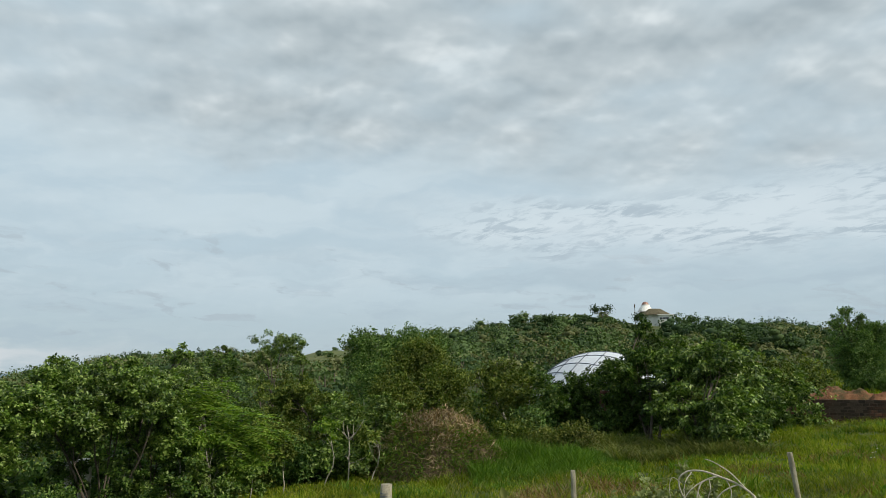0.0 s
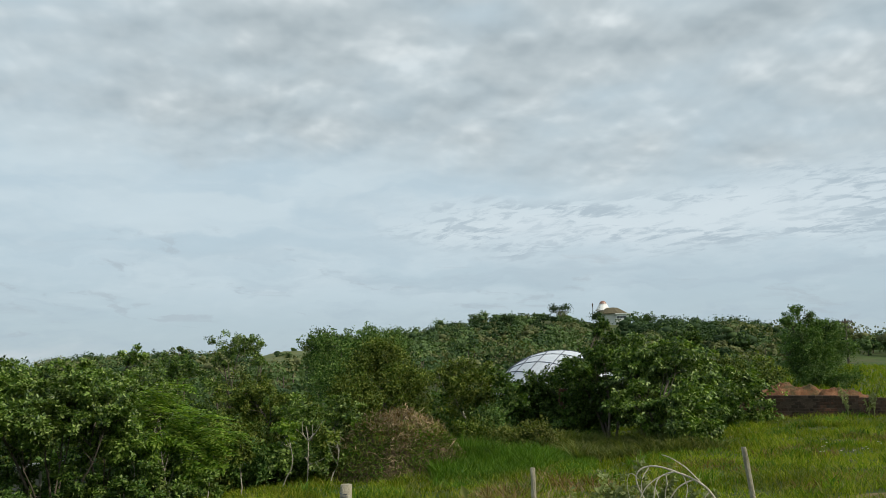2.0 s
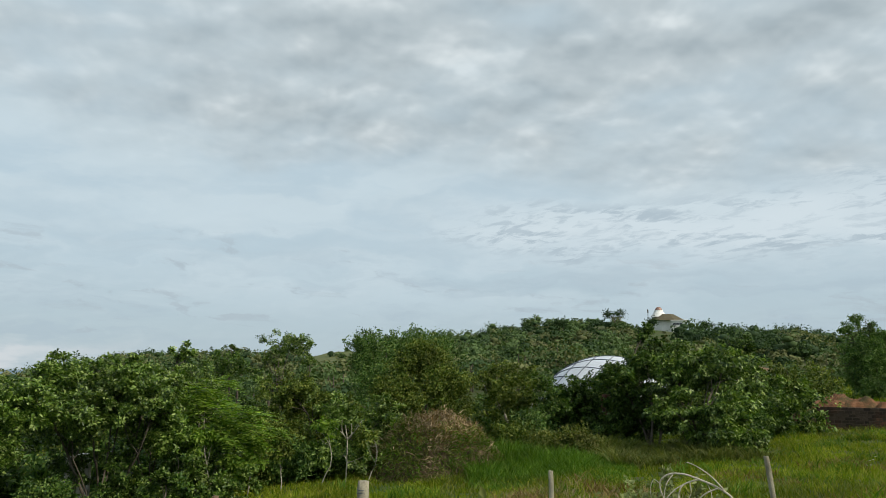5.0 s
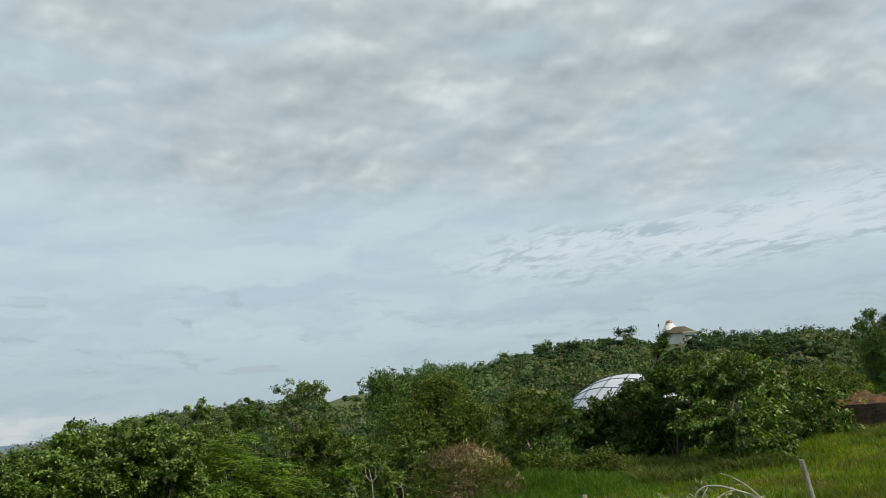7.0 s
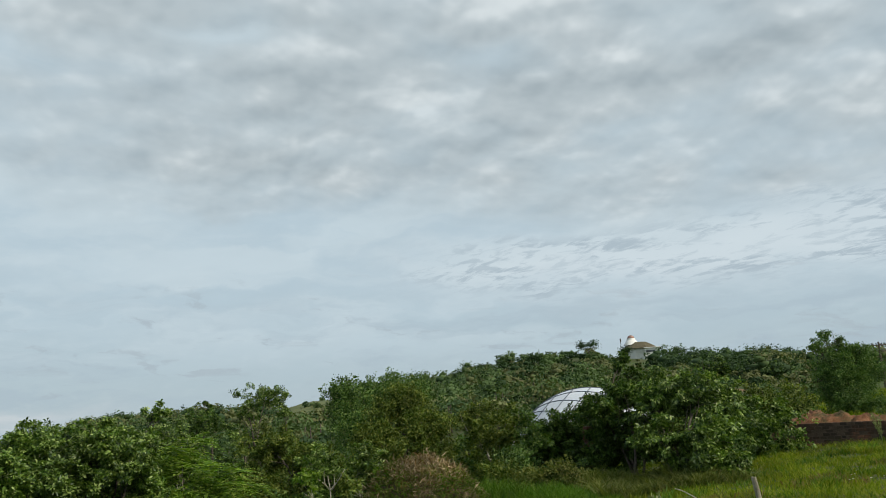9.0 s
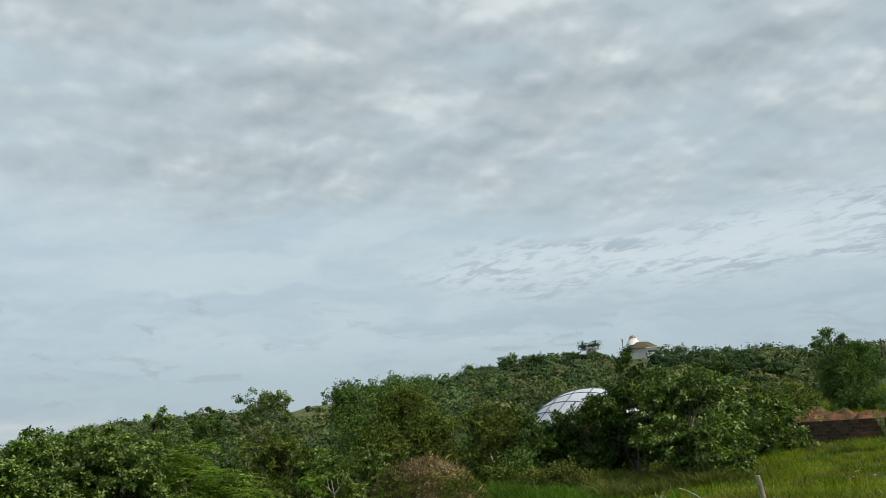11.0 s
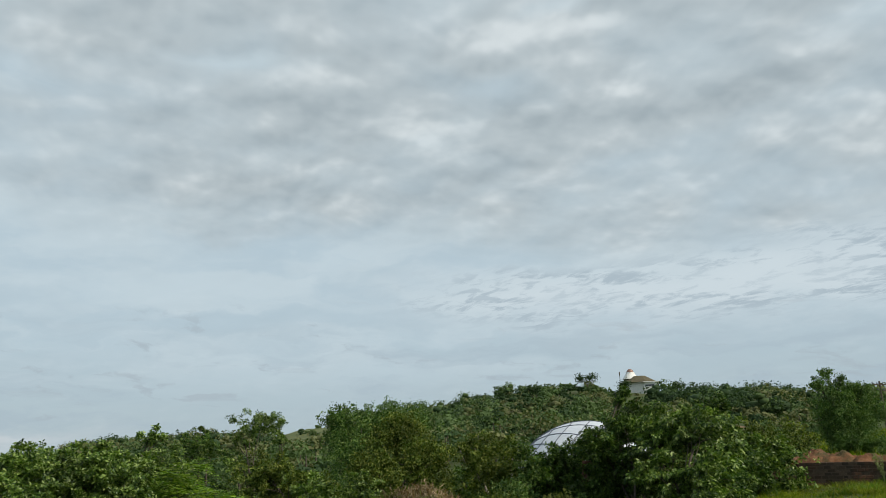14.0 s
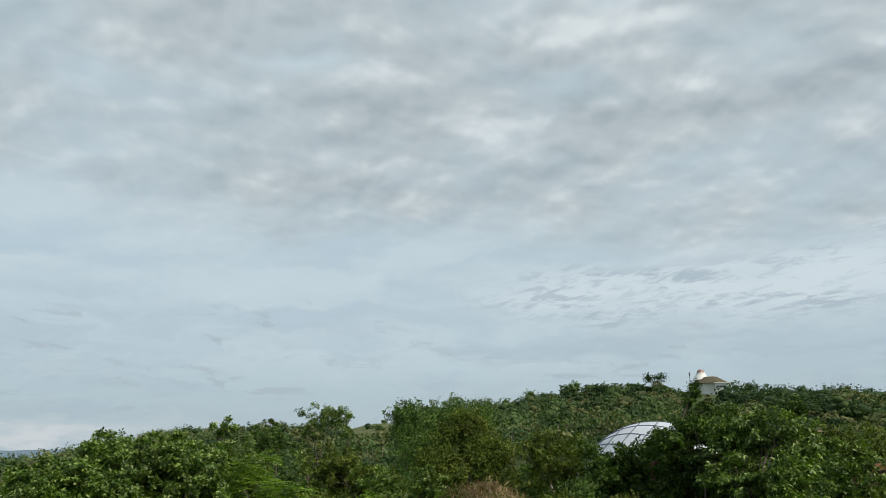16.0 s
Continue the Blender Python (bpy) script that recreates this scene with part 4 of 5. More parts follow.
def ngon_wall(bm, r0, r1, z0, z1, n, cx=0.0, cy=0.0, spin=0.0):
    ring = []
    for z, r in ((z0, r0), (z1, r1)):
        ring.append([bm.verts.new((cx + r * math.cos(2 * math.pi * k / n + spin), cy + r * math.sin(2 * math.pi * k / n + spin), z)) for k in range(n)])
    for k in range(n):
        bm.faces.new((ring[0][k], ring[0][(k + 1) % n], ring[1][(k + 1) % n], ring[1][k]))
    return ring


def box(bm, x0, y0, z0, x1, y1, z1, bevel=0.0):
    made = bmesh.ops.create_cube(bm, size=1.0)["verts"]
    bmesh.ops.scale(bm, vec=(x1 - x0, y1 - y0, z1 - z0), verts=made)
    bmesh.ops.translate(bm, vec=((x0 + x1) / 2, (y0 + y1) / 2, (z0 + z1) / 2), verts=made)
    if bevel:
        edges = list({e for v in made for e in v.link_edges})
        bmesh.ops.bevel(bm, geom=edges, offset=bevel, segments=1, affect="EDGES")
    return made


def build_house():
    hx, hy, hz = 54.8, 240.0, 16.9
    root = thing("hill_house", hx, hy, hz, "white house with a mossy roof and domed lantern on the hilltop", "house", turn=-12.8)
    bm = bmesh.new()
    ring = ngon_wall(bm, 4.4, 4.4, -2.6, 3.0, 8, -0.6, spin=math.pi / 8)
    bm.faces.new(ring[1])
    part("wall", bm, WHITE_PAINT, root)
    bm = bmesh.new()
    box(bm, 0.7, -5.2, -2.6, 4.9, 0, 2.7, 0.03)
    part("front_wing", bm, WHITE_PAINT, root)
    bm = bmesh.new()
    box(bm, 0.4, -5.6, 2.7, 5.2, 0.2, 2.95, 0.03)
    part("wing_roof_slab", bm, WHITE_PAINT, root)
    bm = bmesh.new()
    box(bm, 1.0, -5.26, 1.5, 3.6, -5.18, 2.05, 0.01)
    window = part("window", bm, DARK_GLASS, root, "long dark strip window")
    for q in (1.85, 2.75):
        bm = bmesh.new()
        box(bm, q - 0.05, -5.29, 1.5, q + 0.05, -5.262, 2.05, 0.005)
        part("mullion", bm, WHITE_PAINT, window)
    bm = bmesh.new()
    low = ngon_wall(bm, 5.9, 2.2, 2.96, 5.0, 8, -0.8, spin=math.pi / 8)
    bm.faces.new(low[1])
    bm.faces.new(low[0][::-1])
    part("roof", bm, ROOF, root, "low brown mossy tile roof")
    lantern = bmesh.new()
    ngon_wall(lantern, 2.5, 1.35, 4.2, 5.9, 24, -3.1)
    ring = ngon_wall(lantern, 1.35, 1.25, 5.9, 6.35, 24, -3.1)
    lantern.faces.new(ring[1])
    tower = part("lantern", lantern, WHITE_PAINT, root, "white flared lantern tower")
    bm = bmesh.new()
    bmesh.ops.create_uvsphere(bm, u_segments=20, v_segments=10, radius=1.1)
    bmesh.ops.delete(bm, geom=[v for v in bm.verts if v.co.z < -0.1], context="VERTS")
    bmesh.ops.translate(bm, verts=bm.verts, vec=(-3.1, 0, 6.25))
    part("cap", bm, COPPER, tower, "coppery dome cap")
    mx, my = 48.2, 239.0
    mz = gz(mx, my)
    mast = thing("mast", mx, my, mz, "thin dark mast beside the hilltop house", "mast")
    part("pole", mesh_of("pole", *tube([(0, 0, 0), (0, 0, 3), (0, 0, 23.4 - mz)], (0.10, 0.09, 0.07), 8), BARK), BARK, mast)
    bm = bmesh.new()
    box(bm, -0.18, -0.1, 22.3 - mz, 0.18, 0.1, 23.2 - mz, 0.03)
    part("mast_box", bm, BARK, mast)


build_house()


def build_power_pole():
    x, y = 42.0, 79.6
    z = gz(x, y)
    root = thing("power_pole", x, y, z, "dark wooden power pole with crossarms on the rise", "utility pole")
    part("pole", mesh_of("pole", *tube([(0, 0, -0.3), (0, 0, 2), (0, 0, 7.3 - z)], (0.13, 0.11, 0.09), 8), BARK), BARK, root)
    for h in (6.9, 6.3):
        bm = bmesh.new()
        box(bm, -0.75, -0.06, h - z, 0.75, 0.06, h - z + 0.12, 0.01)
        arm = part("crossarm", bm, BARK, root)
        for q in (-0.65, -0.25, 0.3, 0.65):
            part("insulator", mesh_of("insulator", *tube([(q, 0, h - z + 0.1), (q, 0, h - z + 0.2), (q, 0, h - z + 0.3)], (0.04, 0.07, 0.03), 6), RIB), RIB, arm)


build_power_pole()

# ---------------------------------------------------------------- brick wall and soil heaps


def brick_mesh(long):
    bm = bmesh.new()
    box(bm, 0, -0.07, 0, long, 0.07, 0.085, 0.006)
    me = bpy.data.meshes.new("brick")
    bm.to_mesh(me)
    bm.free()
    me.materials.append(BRICK)
    return me


BRICK_WHOLE, BRICK_HALF = brick_mesh(0.185), brick_mesh(0.088)


def soil_heap(x, y, wide, deep, high, seed, label):
    rng = np.random.default_rng(seed)
    n, m = 44, 18
    v, f = [], []
    for i in range(m + 1):
        q = i / m
        for j in range(n):
            a = 2 * math.pi * j / n
            w = 1 + 0.16 * math.sin(3 * a + seed) + 0.09 * math.sin(7 * a + 2 * seed)
            px, py = q * w * wide * math.cos(a), q * w * deep * math.sin(a)
            lump = noise.fractal(Vector((px * 2.6 + seed * 5, py * 2.6, 0.3)), 1.0, 2.0, 5)
            h = high * (1 - q ** 3.5) * (0.92 + 0.10 * math.sin(3.1 * px + seed)) + (0.15 * lump + 0.07 * noise.fractal(Vector((px * 8 + seed, py * 8, 1.7)), 1.0, 2.0, 3)) * (1 - q ** 3)
            v.append((px, py, h + gz(x + px, y + py) - gz(x, y) - 0.05 * q))
    for i in range(m):
        for j in range(n):
            f.append((i * n + j, (i + 1) * n + j, (i + 1) * n + (j + 1) % n, i * n + (j + 1) % n))
    ob = new("soil_mound", mesh_of("soil_mound", v, f, SOIL, True))
    ob.matrix_basis = pose(x, y, gz(x, y))
    tagged(ob, label, "soil mound", "soil mounds")


soil_heap(11.95, 27.3, 1.5, 0.9, 0.95, 1, "mound of loose orange soil behind the brick wall")
soil_heap(13.5, 26.6, 1.3, 0.8, 0.74, 2, "long low mound of orange soil behind the wall")

soil_heap(12.8, 26.95, 1.5, 0.8, 0.86, 3, "crumbling mound of orange soil with dry clods")

# ---------------------------------------------------------------- fence posts


def fence_post(x, y, top, girth, lean, material, label, seed):
    """A rough round post, sawn flat at the top, a little crooked."""
    rng = np.random.default_rng(seed)
    z0 = gz(x, y)
    high = top - z0
    foot = x - math.tan(radians(lean)) * high
    z0 = gz(foot, y)
    root = thing("fence_post", foot, y, z0, label, "fence post", "fence posts")
    bm = bmesh.new()
    n, rows = 16, 12
    wob = [girth * (1 + 0.07 * math.sin(2 * a + seed) + 0.05 * math.sin(5 * a)) for a in np.linspace(0, 2 * math.pi, n, endpoint=False)]
    rings = []
    for i in range(rows + 1):
        q = i / rows
        h = -0.15 + (high + 0.15) * q
        ox = math.tan(radians(lean)) * h + 0.007 * math.sin(5 * q + seed)
        r = 1.08 - 0.12 * q
        if i == rows:
            r *= 0.93
        rings.append([bm.verts.new((ox + wob[k] * r * math.cos(2 * math.pi * k / n), wob[k] * r * math.sin(2 * math.pi * k / n) + 0.004 * rng.normal(),
                                    h - (0.0 if i < rows else 0.006))) for k in range(n)])
    for i in range(rows):
        for k in range(n):
            bm.faces.new((rings[i][k], rings[i][(k + 1) % n], rings[i + 1][(k + 1) % n], rings[i + 1][k]))
    bm.faces.new(rings[-1])
    for f in bm.faces:
        f.smooth = len(f.verts) == 4
    part("post", bm, material, root)
    return root, high


fence_post(-2.18, 7.16, 0.89, 0.032, 0, POST_BROWN, "short brown wooden fence post in the grass", 1)
thick, _high = fence_post(-0.81, 7.04, 1.065, 0.052, 0, POST_WOOD, "thick weathered round fence post wound with wire", 2)
fence_post(0.88, 7.50, 1.135, 0.023, -1.5, POST_WOOD, "thin weathered wooden fence stake", 3)
fence_post(2.75, 7.16, 1.335, 0.024, -6.5, POST_WOOD, "leaning grey-green wooden fence stake", 4)
for k, h in enumerate((_high - 0.075, _high - 0.10)):
    a = np.linspace(0, 2 * math.pi, 25)
    loop = np.stack([0.0505 * np.cos(a), 0.0505 * np.sin(a), h + 0.008 * np.sin(a + k)], 1)
    part("wire", mesh_of("wire", *tube(loop, [0.003] * 25, 5), RIB, True), RIB, thick, "rusty wire loop")

# ---------------------------------------------------------------- dead branch, weeds and the overgrown heap


def dead_branch():
    x, y = 2.55, 8.3
    z = gz(x, y)
    root = thing("dead_branch", x, y, z, "bleached dead branch arching out of the grass", "branch")
    g = lambda *p: np.array([(a - x, b - y, c - z) for a, b, c in p])

    def smooth(p, n=22):
        t = np.linspace(0, len(p) - 1, n)
        i = np.clip(t.astype(int), 0, len(p) - 2)
        q = (t - i)[:, None]
        p0, p1, p2, p3 = p[np.maximum(i - 1, 0)], p[i], p[i + 1], p[np.minimum(i + 2, len(p) - 1)]
        return 0.5 * (2 * p1 + (p2 - p0) * q + (2 * p0 - 5 * p1 + 4 * p2 - p3) * q * q + (3 * p1 - p0 - 3 * p2 + p3) * q ** 3)

    main = g((2.95, 8.1, 0.1), (2.88, 8.12, 0.55), (2.76, 8.15, 0.80), (2.62, 8.2, 0.915), (2.44, 8.28, 0.99), (2.30, 8.34, 1.03), (2.17, 8.38, 1.02), (2.085, 8.4, 0.95), (2.09, 8.4, 0.84), (2.15, 8.38, 0.70))
    part("stem", mesh_of("stem", *tube(smooth(main, 40), np.linspace(0.013, 0.007, 40), 7), DEAD_WOOD, True), DEAD_WOOD, root)
    for p, r in ((g((2.44, 8.28, 0.985), (2.30, 8.30, 0.93), (2.24, 8.28, 0.83), (2.20, 8.26, 0.6)), 0.010),
                 (g((2.30, 8.30, 0.93), (2.24, 8.3, 0.90), (2.13, 8.3, 0.80), (2.04, 8.3, 0.62)), 0.008),
                 (g((2.62, 8.2, 0.915), (2.50, 8.22, 0.86), (2.42, 8.24, 0.78), (2.3, 8.24, 0.6)), 0.009),
                 (g((2.70, 8.18, 0.86), (2.56, 8.2, 1.02), (2.42, 8.25, 1.12), (2.33, 8.3, 1.155)), 0.008),
                 (g((2.24, 8.28, 0.83), (2.26, 8.26, 0.74), (2.30, 8.26, 0.6)), 0.006),
                 (g((2.20, 8.34, 1.02), (2.12, 8.3, 0.92), (2.10, 8.28, 0.78), (2.16, 8.26, 0.6)), 0.006),
                 (g((2.36, 8.29, 0.955), (2.36, 8.26, 0.86), (2.33, 8.25, 0.76), (2.36, 8.25, 0.6)), 0.006),
                 (g((2.10, 8.4, 0.90), (2.02, 8.4, 0.96), (1.98, 8.4, 0.86), (2.0, 8.4, 0.7)), 0.004),
                 (g((2.52, 8.24, 0.955), (2.55, 8.2, 0.84), (2.52, 8.2, 0.70)), 0.006),
                 (g((2.76, 8.15, 0.80), (2.70, 8.15, 0.72), (2.68, 8.15, 0.5)), 0.006)):
        part("twig", mesh_of("twig", *tube(smooth(p, 16), np.linspace(r, r * 0.5, 16), 6), DEAD_WOOD, True), DEAD_WOOD, root)


dead_branch()


def weed(x, y, high, seed, leaf, label, long=0.045, count=110, style="small"):
    rng = np.random.default_rng(seed)
    root = thing("weed", x, y, gz(x, y), label, "weed", "weeds")
    stalks, tips = [], []
    for k in range(5):
        a = rng.uniform(0, 6.28)
        end = np.array([math.cos(a) * high * 0.25, math.sin(a) * high * 0.2, high * rng.uniform(0.7, 1.0)])
        q = np.linspace(0, 1, 6)[:, None]
        line = end * np.concatenate([q ** 1.6, q ** 1.6, q], 1)
        stalks.append(tube(line, np.linspace(0.008, 0.003, 6), 5))
        s = rng.uniform(0.35, 1, count // 5)
        tips.append(np.stack([np.interp(s, q[:, 0], line[:, i]) for i in range(3)], 1))
    for stalk in stalks:
        part("stem", mesh_of("stem", *stalk, leaf, True), leaf, root)
    at = np.concatenate(tips)
    way = rng.normal(size=at.shape) + np.array([0, 0, 0.35])
    ln = long * rng.uniform(0.7, 1.3, len(at))
    part("foliage", mesh_of("foliage", *leaf_quads(at, way, rng.normal(size=at.shape), ln, ln * 0.5), leaf), leaf, root)


for k, (x, y, h) in enumerate(((2.41, 9.15, 1.12), (2.05, 9.3, 0.85), (2.25, 8.9, 0.8), (1.85, 9.0, 0.80), (3.05, 8.7, 0.70), (2.7, 9.0, 0.80), (1.95, 8.7, 0.75), (2.15, 9.5, 0.9), (1.7, 9.4, 0.78))):
    weed(x, y, h, 200 + k, GREY_LEAF, "grey-green woolly weed stalk beside the dead branch", 0.075, 260)
weed(0.1, 7.7, 0.98, 230, PALE, "pale broad-leaved weed near the fence", 0.13, 25)
for k, (x, y, h) in enumerate(((13.0, 23.45, 1.05), (12.3, 23.6, 0.9), (12.8, 23.4, 0.75))):
    weed(x, y, h, 240 + k, GREY_LEAF, "scraggly grey-green weed growing against the wall", 0.07, 120)


def overgrown_heap():
    """A mound of dry brush, overgrown with grass and vines."""
    x, y, wide, high = -0.90, 18.1, 1.68, 1.30
    rng = np.random.default_rng(88)
    z = gz(x, y)
    root = thing("brush_heap", x, y, z, "mound of dry brown brush overgrown with green creepers", "brush heap")
    n, m = 36, 14
    v, f = [], []

    def top(px, py):
        q = np.hypot(px / wide, py / (wide * 0.8))
        return high * np.clip(1 - q ** 2.4, 0, 1) * (1 + 0.10 * np.sin(4 * px + 1) * np.sin(5 * py) + 0.05 * np.sin(9 * px) * np.sin(8 * py + 1)) - 0.12

    for i in range(m + 1):
        q = i / m
        for j in range(n):
            a = 2 * math.pi * j / n
            px, py = q * wide * math.cos(a), q * wide * 0.8 * math.sin(a)
            v.append((px, py, float(top(px, py))))
    for i in range(m):
        for j in range(n):
            f.append((i * n + j, (i + 1) * n + j, (i + 1) * n + (j + 1) % n, i * n + (j + 1) % n))
    core = rough_material("brush_core", [(0.060, 0.050, 0.028), (0.13, 0.095, 0.055)], 5, 0.8)
    part("core", mesh_of("core", v, f, core, True), core, root)

    def cover(count, long, wd, leaf, name, flat, pick):
        a, q = rng.uniform(0, 6.283, count * 3), rng.uniform(0, 1, count * 3) ** 0.5
        px, py = q * wide * np.cos(a), q * wide * 0.8 * np.sin(a)
        keep = pick(px, py)
        px, py = px[keep][:count], py[keep][:count]
        lift = rng.uniform(-0.03, 0.07, len(px)) + 0.16 * rng.uniform(size=len(px)) ** 8
        at = np.stack([px, py, top(px, py) + lift], 1)
        way = rng.normal(size=at.shape) * np.array([1, 1, flat]) + np.array([0, 0, 0.15])
        ln = long * rng.uniform(0.5, 1.4, len(at))
        part(name, mesh_of(name, *leaf_quads(at, way, rng.normal(size=at.shape) + np.array([0, 0, 1.0]), ln, ln * wd), leaf), leaf, root)

    blob = lambda px, py: np.sin(3.1 * px + 0.5) + np.sin(3.7 * py + 2.0) + 1.2 * np.sin(6.3 * px * py + 1)
    dry = lambda px, py: 2.75 - 1.35 * np.hypot(px - 0.15, py) / wide * 2 + 0.9 * blob(px, py) + 1.2 * np.sin(7 * px) * np.sin(6 * py)
    cover(300, 0.24, 0.04, DRY, "loose_stalk", 1.0, lambda px, py: px < 9)
    cover(8500, 0.15, 0.10, DRY, "dry_brush", 0.9, lambda px, py: dry(px, py) > 0.6)
    cover(2600, 0.12, 0.15, RUST, "rusty_brush", 0.9, lambda px, py: np.hypot(px - 0.1, py) < 0.95)
    cover(4500, 0.13, 0.16, LUSH, "creeper", 0.8, lambda px, py: dry(px, py) < 1.6)
    cover(9500, 0.15, 0.12, PALE, "pale_creeper", 0.8, lambda px, py: dry(px, py) < 3.2)


overgrown_heap()


def water_tank():
    """A low whitewashed tank with a coping, glimpsed through the bushes."""
    x, y = -7.95, 15.6
    z = gz(x, y)
    root = thing("water_tank", x, y, z, "low whitewashed masonry tank hidden behind the bushes", "tank", turn=27)
    bm = bmesh.new()
    box(bm, -0.24, -0.4, -0.3, 0.24, 0.4, 1.05, 0.04)
    part("wall", bm, OLD_WHITE, root)


water_tank()

# ---------------------------------------------------------------- grass


def blades(name, count, region, high, wide, leaf, label, seed, keep=None, lean=0.35, swell=None):
    """Grass: tapering bent blades in tufts over a stretch of the field."""
    rng = np.random.default_rng(seed)
    x0, x1, y0, y1 = region
    tx, ty = rng.uniform(x0, x1, count // 7), rng.uniform(y0, y1, count // 7)
    if keep is not None:
        ok = keep(tx, ty, rng)
        tx, ty = tx[ok], ty[ok]
    x = np.repeat(tx, 7) + rng.normal(size=len(tx) * 7) * 0.05
    y = np.repeat(ty, 7) + rng.normal(size=len(ty) * 7) * 0.05
    n = len(x)
    tuft = np.repeat(0.55 + 0.45 * np.sin(tx * 1.9 + 0.7 * ty) * np.sin(ty * 1.4 - tx * 0.6) + rng.uniform(0, 0.6, len(tx)), 7)
    h = high * np.clip(tuft, 0.2, 1.6) * rng.uniform(0.6, 1.15, n)
    if swell is not None:
        h = h * swell(x, y)
    a = rng.uniform(0, 2 * math.pi, n)
    side = np.stack([np.cos(a), np.sin(a), 0 * a], 1) * (wide * rng.uniform(0.6, 1.3, n))[:, None]
    tilt = rng.normal(size=(n, 2)) * lean
    foot = np.stack([x, y, ground_z(x, y) - 0.02], 1)
    mid = foot + np.stack([tilt[:, 0] * h * 0.35, tilt[:, 1] * h * 0.35, h * 0.6], 1)
    end = foot + np.stack([tilt[:, 0] * h * 1.1, tilt[:, 1] * h * 1.1, h], 1)
    v = np.stack([foot - side, foot + side, mid + side * 0.7, mid - side * 0.7, end], 1).reshape(-1, 3)
    k = (np.arange(n) * 5)[:, None]
    f = np.concatenate([k + np.array([[0, 1, 2]]), k + np.array([[0, 2, 3]]), k + np.array([[3, 2, 4]])])
    tagged(new(name, mesh_of(name, v, f, leaf)), label, "grass", kind="stuff")


def bare(x, y):
    return np.hypot((x - 6.45) / 1.05, (y - 11.3) / 0.34) < 1 + 0.35 * np.sin(5 * x) * np.sin(7 * y)


blades("grass", 260000, (-8, 17, 10.5, 26), 0.17, 0.008, GRASS, "bright green unmown grass over the field", 301,
       lambda x, y, rng: (np.abs(x) < y * 0.72) & ~bare(x, y) & (rng.uniform(size=len(x)) < 1.25 - y * 0.03) & ~((x < 1.0) & (y > 19)), 0.5)
blades("dry_grass", 40000, (-4, 14, 10.5, 24), 0.19, 0.009, PALE, "yellowing tufts among the green grass", 302,
       lambda x, y, rng: (np.sin(x * 1.1 + 2) + np.sin(y * 0.9 + x * 0.5) + 0.7 * np.sin(3.1 * x + 2.3 * y) > 0.65) & ~bare(x, y), 0.5)
blades("coarse_grass", 30000, (-3, 14, 11, 24), 0.23, 0.014, LUSH, "coarse dark tufts scattered in the grass", 306,
       lambda x, y, rng: (np.sin(x * 2.3 + 1) * np.sin(y * 2.1 + 0.4 * x) > 0.35) & ~bare(x, y), 0.6)
blades("dry_stalk_patch", 6000, (0.6, 5.0, 11.2, 16.0), 0.20, 0.006, DRY, "dry brown weed stalks among the grass", 307,
       lambda x, y, rng: (np.hypot((x - 1.9) / 1.5, (y - 13.2) / 1.6) < 1 + 0.5 * np.sin(4 * x) * np.sin(3 * y)), 0.6)
blades("rusty_weed_patch", 2400, (0.4, 3.6, 8.6, 15.5), 0.30, 0.010, RUST, "reddish-brown dry weeds in patches in the grass", 308,
       lambda x, y, rng: (np.sin(3.3 * x + 0.8 * y + 1) + np.sin(2.1 * y - x) + 0.6 * np.sin(7 * x) > 0.55) & (x < 0.26 * y), 0.7)
blades("rusty_weed_patch", 9000, (4.0, 11.0, 12.0, 19.0), 0.20, 0.010, RUST, "scattered brown seed stalks in the green grass", 309,
       lambda x, y, rng: (np.sin(2.3 * x + 0.8 * y + 3) + np.sin(1.7 * y - x) + 0.6 * np.sin(6 * x) > 0.9) & ~bare(x, y), 0.7)
blades("undergrowth_grass", 9000, (3.0, 6.4, 17.6, 20.6), 0.40, 0.014, PALE, "dry tangled grass below the large tree", 310, None, 0.8)
blades("tall_grass", 42000, (-0.2, 4.2, 15.2, 20.5), 0.62, 0.012, LUSH, "tall lush dark-green grass beside the brush heap", 303,
       lambda x, y, rng: np.hypot((x - 1.6) / 2.2, (y - 18.0) / 2.6) < 1 + 0.2 * np.sin(3 * x), 0.4,
       lambda x, y: np.clip(1.15 - np.hypot((x - 1.0) / 2.3, (y - 18.2) / 2.6), 0.25, 1))
blades("field_grass", 60000, (12, 60, 26, 75), 0.35, 0.02, GRASS, "far green pasture beyond the wall", 304,
       lambda x, y, rng: (x > y * 0.42) & (x < y * 0.9))
blades("verge_grass", 34000, (-3.2, 4.2, 6.4, 10.8), 0.22, 0.006, GRASS, "green grass along the fence line", 305)


def soil_patch():
    n, m = 30, 6
    v, f = [], []
    for i in range(m + 1):
        for j in range(n):
            a, q = 2 * math.pi * j / n, i / m
            w = 1 + 0.2 * math.sin(3 * a + 1) + 0.1 * math.sin(8 * a)
            x, y = 6.45 + 1.25 * q * w * math.cos(a), 11.3 + 0.42 * q * w * math.sin(a)
            v.append((x, y, gz(x, y) + 0.022 * (1 - q * q) - 0.06 * q ** 4))
    for i in range(m):
        for j in range(n):
            f.append((i * n + j, (i + 1) * n + j, (i + 1) * n + (j + 1) % n, i * n + (j + 1) % n))
    tan = rough_material("tan_soil", [(0.10, 0.074, 0.040), (0.17, 0.125, 0.072), (0.24, 0.185, 0.115)], 2.2, 1.0, stain=(0.070, 0.072, 0.028))
    tagged(new("soil_patch", mesh_of("soil_patch", v, f, tan, True)), "bare patch of reddish soil in the grass", "soil", kind="structure")


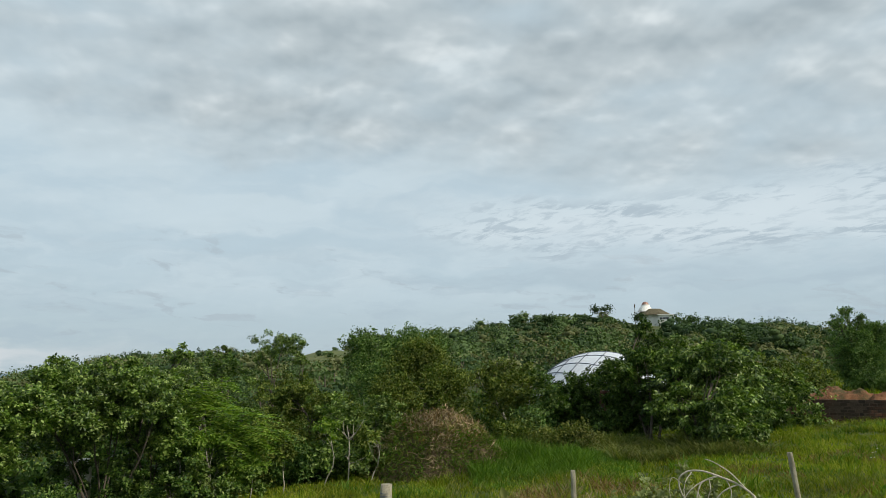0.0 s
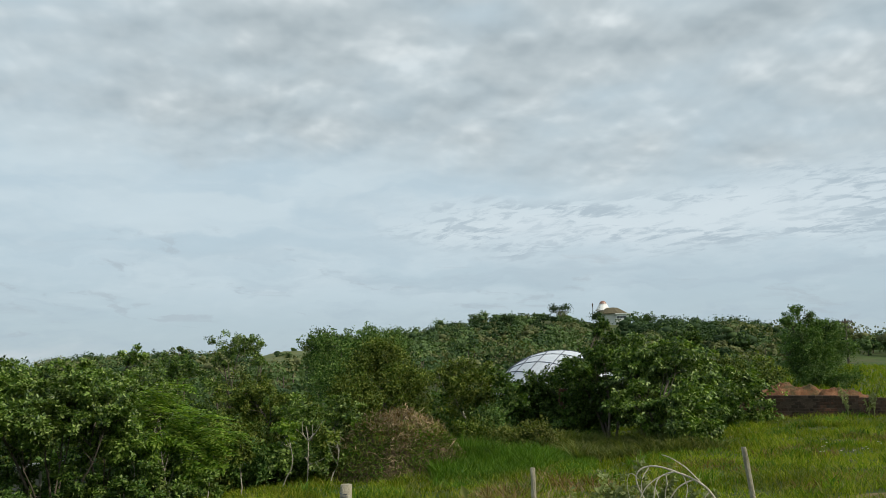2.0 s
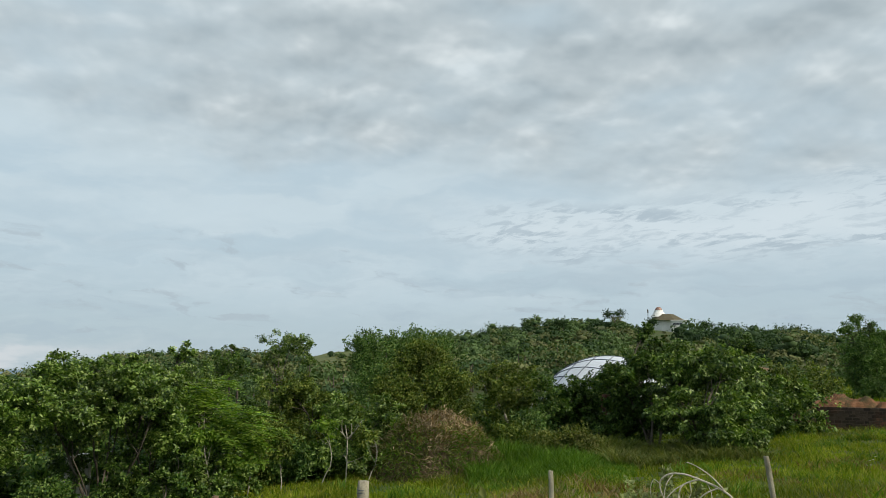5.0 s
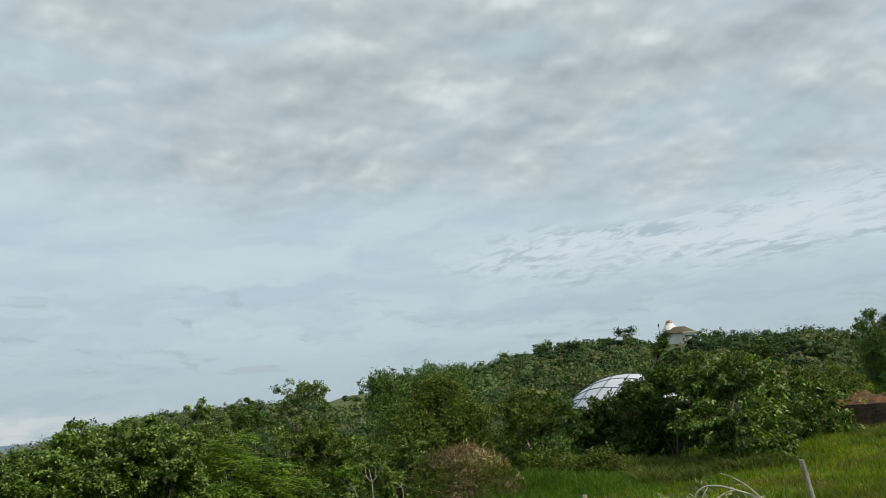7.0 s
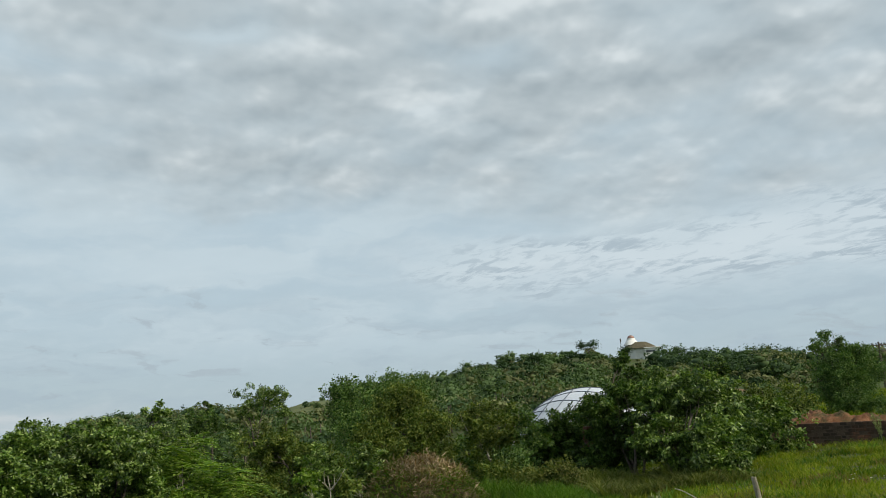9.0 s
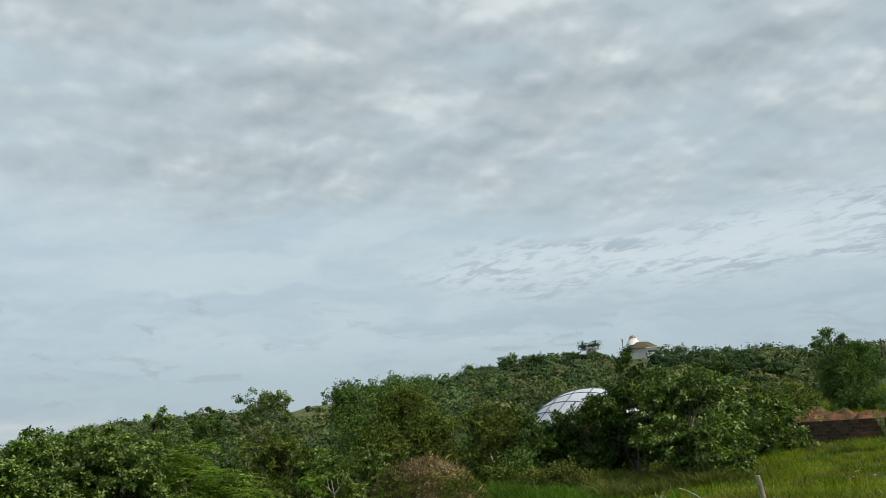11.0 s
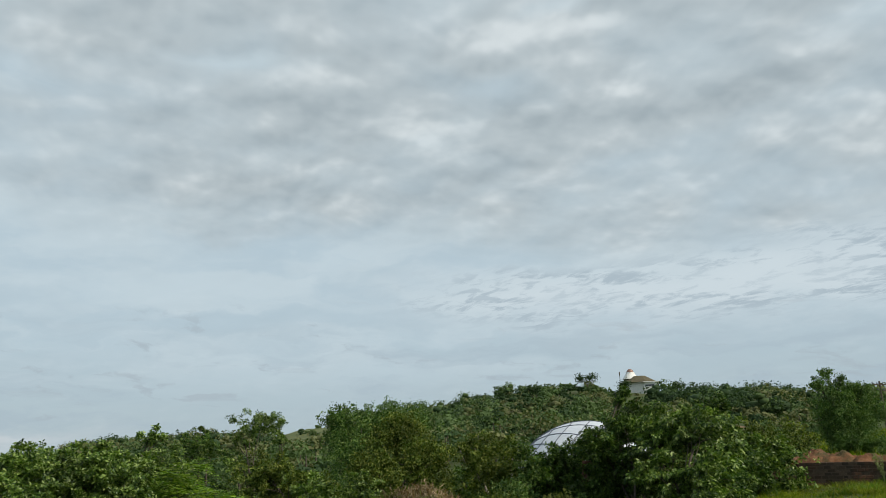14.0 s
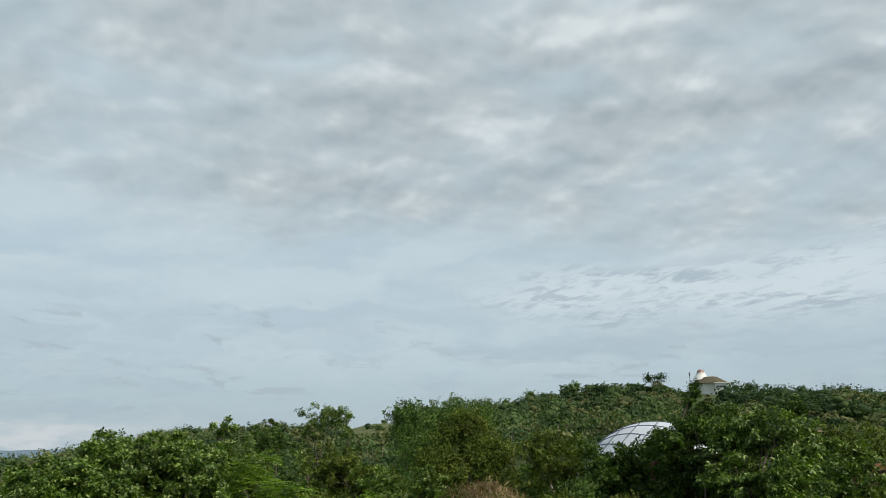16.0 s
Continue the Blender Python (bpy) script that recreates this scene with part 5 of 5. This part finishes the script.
soil_patch()


def wildflowers():
    """Tiny pale blossoms on thin stalks, scattered in one patch of the grass."""
    rng = np.random.default_rng(95)
    petal = rough_material("pale_petal", [(0.60, 0.58, 0.50), (0.78, 0.76, 0.70)], 20, 0.1)
    for _ in range(16):
        x, y = 7.6 + rng.normal() * 0.55, 14.4 + rng.normal() * 0.5
        root = thing("wildflower", x, y, gz(x, y), "tiny pale wildflower on a thin stalk in the grass", "flower", "wildflowers")
        h = rng.uniform(0.24, 0.34)
        part("stalk", mesh_of("stalk", *tube([(0, 0, 0), (0.01, 0, h / 2), (0.0, 0.01, h)], (0.003, 0.003, 0.002), 4), GRASS), GRASS, root)
        a = np.linspace(0, 2 * math.pi, 5, endpoint=False)
        way = np.stack([np.cos(a), np.sin(a), 0 * a + 0.5], 1)
        at = np.zeros((5, 3)) + np.array([0, 0.01, h])
        part("blossom", mesh_of("blossom", *leaf_quads(at, way, np.zeros((5, 3)) + np.array([0, 0, 1.0]), np.full(5, 0.024), np.full(5, 0.018)), petal), petal, root)


wildflowers()

# ---------------------------------------------------------------- the wall's bricks


def brick_wall(name, x0, y0, x1, y1, base, courses, label, seed, ragged=0):
    rng = np.random.default_rng(seed)
    long = math.hypot(x1 - x0, y1 - y0)
    turn = math.degrees(math.atan2(y1 - y0, x1 - x0))
    root = thing(name, x0, y0, base, label, "wall", turn=turn)
    root["kind"] = "structure"
    bm = bmesh.new()
    box(bm, 0.0, -0.066, -0.3, long, 0.066, courses * 0.098 - 0.012)
    part("mortar", bm, MORTAR, root)
    for c in range(courses):
        pos = -0.1 if c % 2 else 0.0
        while pos < long:
            half = pos < 0
            me = BRICK_HALF if half else BRICK_WHOLE
            gone = c >= courses - ragged and rng.uniform() < 0.3
            if not gone and pos + 0.19 <= long + 0.05:
                ob = new("brick", me)
                ob.parent = root
                ob.matrix_basis = pose(max(pos, 0) + rng.normal() * 0.002, rng.normal() * 0.004, c * 0.098 + 0.006, 0, 0, rng.normal() * 0.5)
            pos += 0.2
    return root


brick_wall("wall_brick_high", 10.34, 24.95, 12.72, 23.8, 0.48, 8, "dark stained low brick wall at the field's end", 5)
brick_wall("wall_brick_low", 12.72, 23.8, 15.2, 22.7, 0.62, 6, "lower reddish stretch of the brick wall", 6, ragged=1)


def brick_pillar(x, y, courses):
    """A crumbling pier of bare red bricks, two bricks to a course, turned course by course."""
    root = thing("brick_pillar", x, y, gz(x, y), "crumbling pillar of reddish bricks among the bushes", "pillar", turn=12)
    bm = bmesh.new()
    box(bm, -0.085, -0.085, -0.2, 0.085, 0.085, courses * 0.098 - 0.02)
    part("mortar", bm, MORTAR, root)
    me = BRICK_WHOLE.copy()
    me.materials[0] = RED_BRICK
    rng = np.random.default_rng(9)
    for c in range(courses):
        for side in (-1, 1):
            if c > courses - 3 and rng.uniform() < 0.4:
                continue
            ob = new("brick", me)
            ob.parent = root
            turn = 90 if c % 2 else 0
            off = Vector((-0.0925, side * 0.062, 0)) if not c % 2 else Vector((side * 0.062, -0.0925, 0))
            ob.matrix_basis = pose(off.x + rng.normal() * 0.004, off.y + rng.normal() * 0.004, c * 0.098 + 0.006, 0, 0, turn + rng.normal() * 1.5)


brick_pillar(3.62, 22.6, 15)
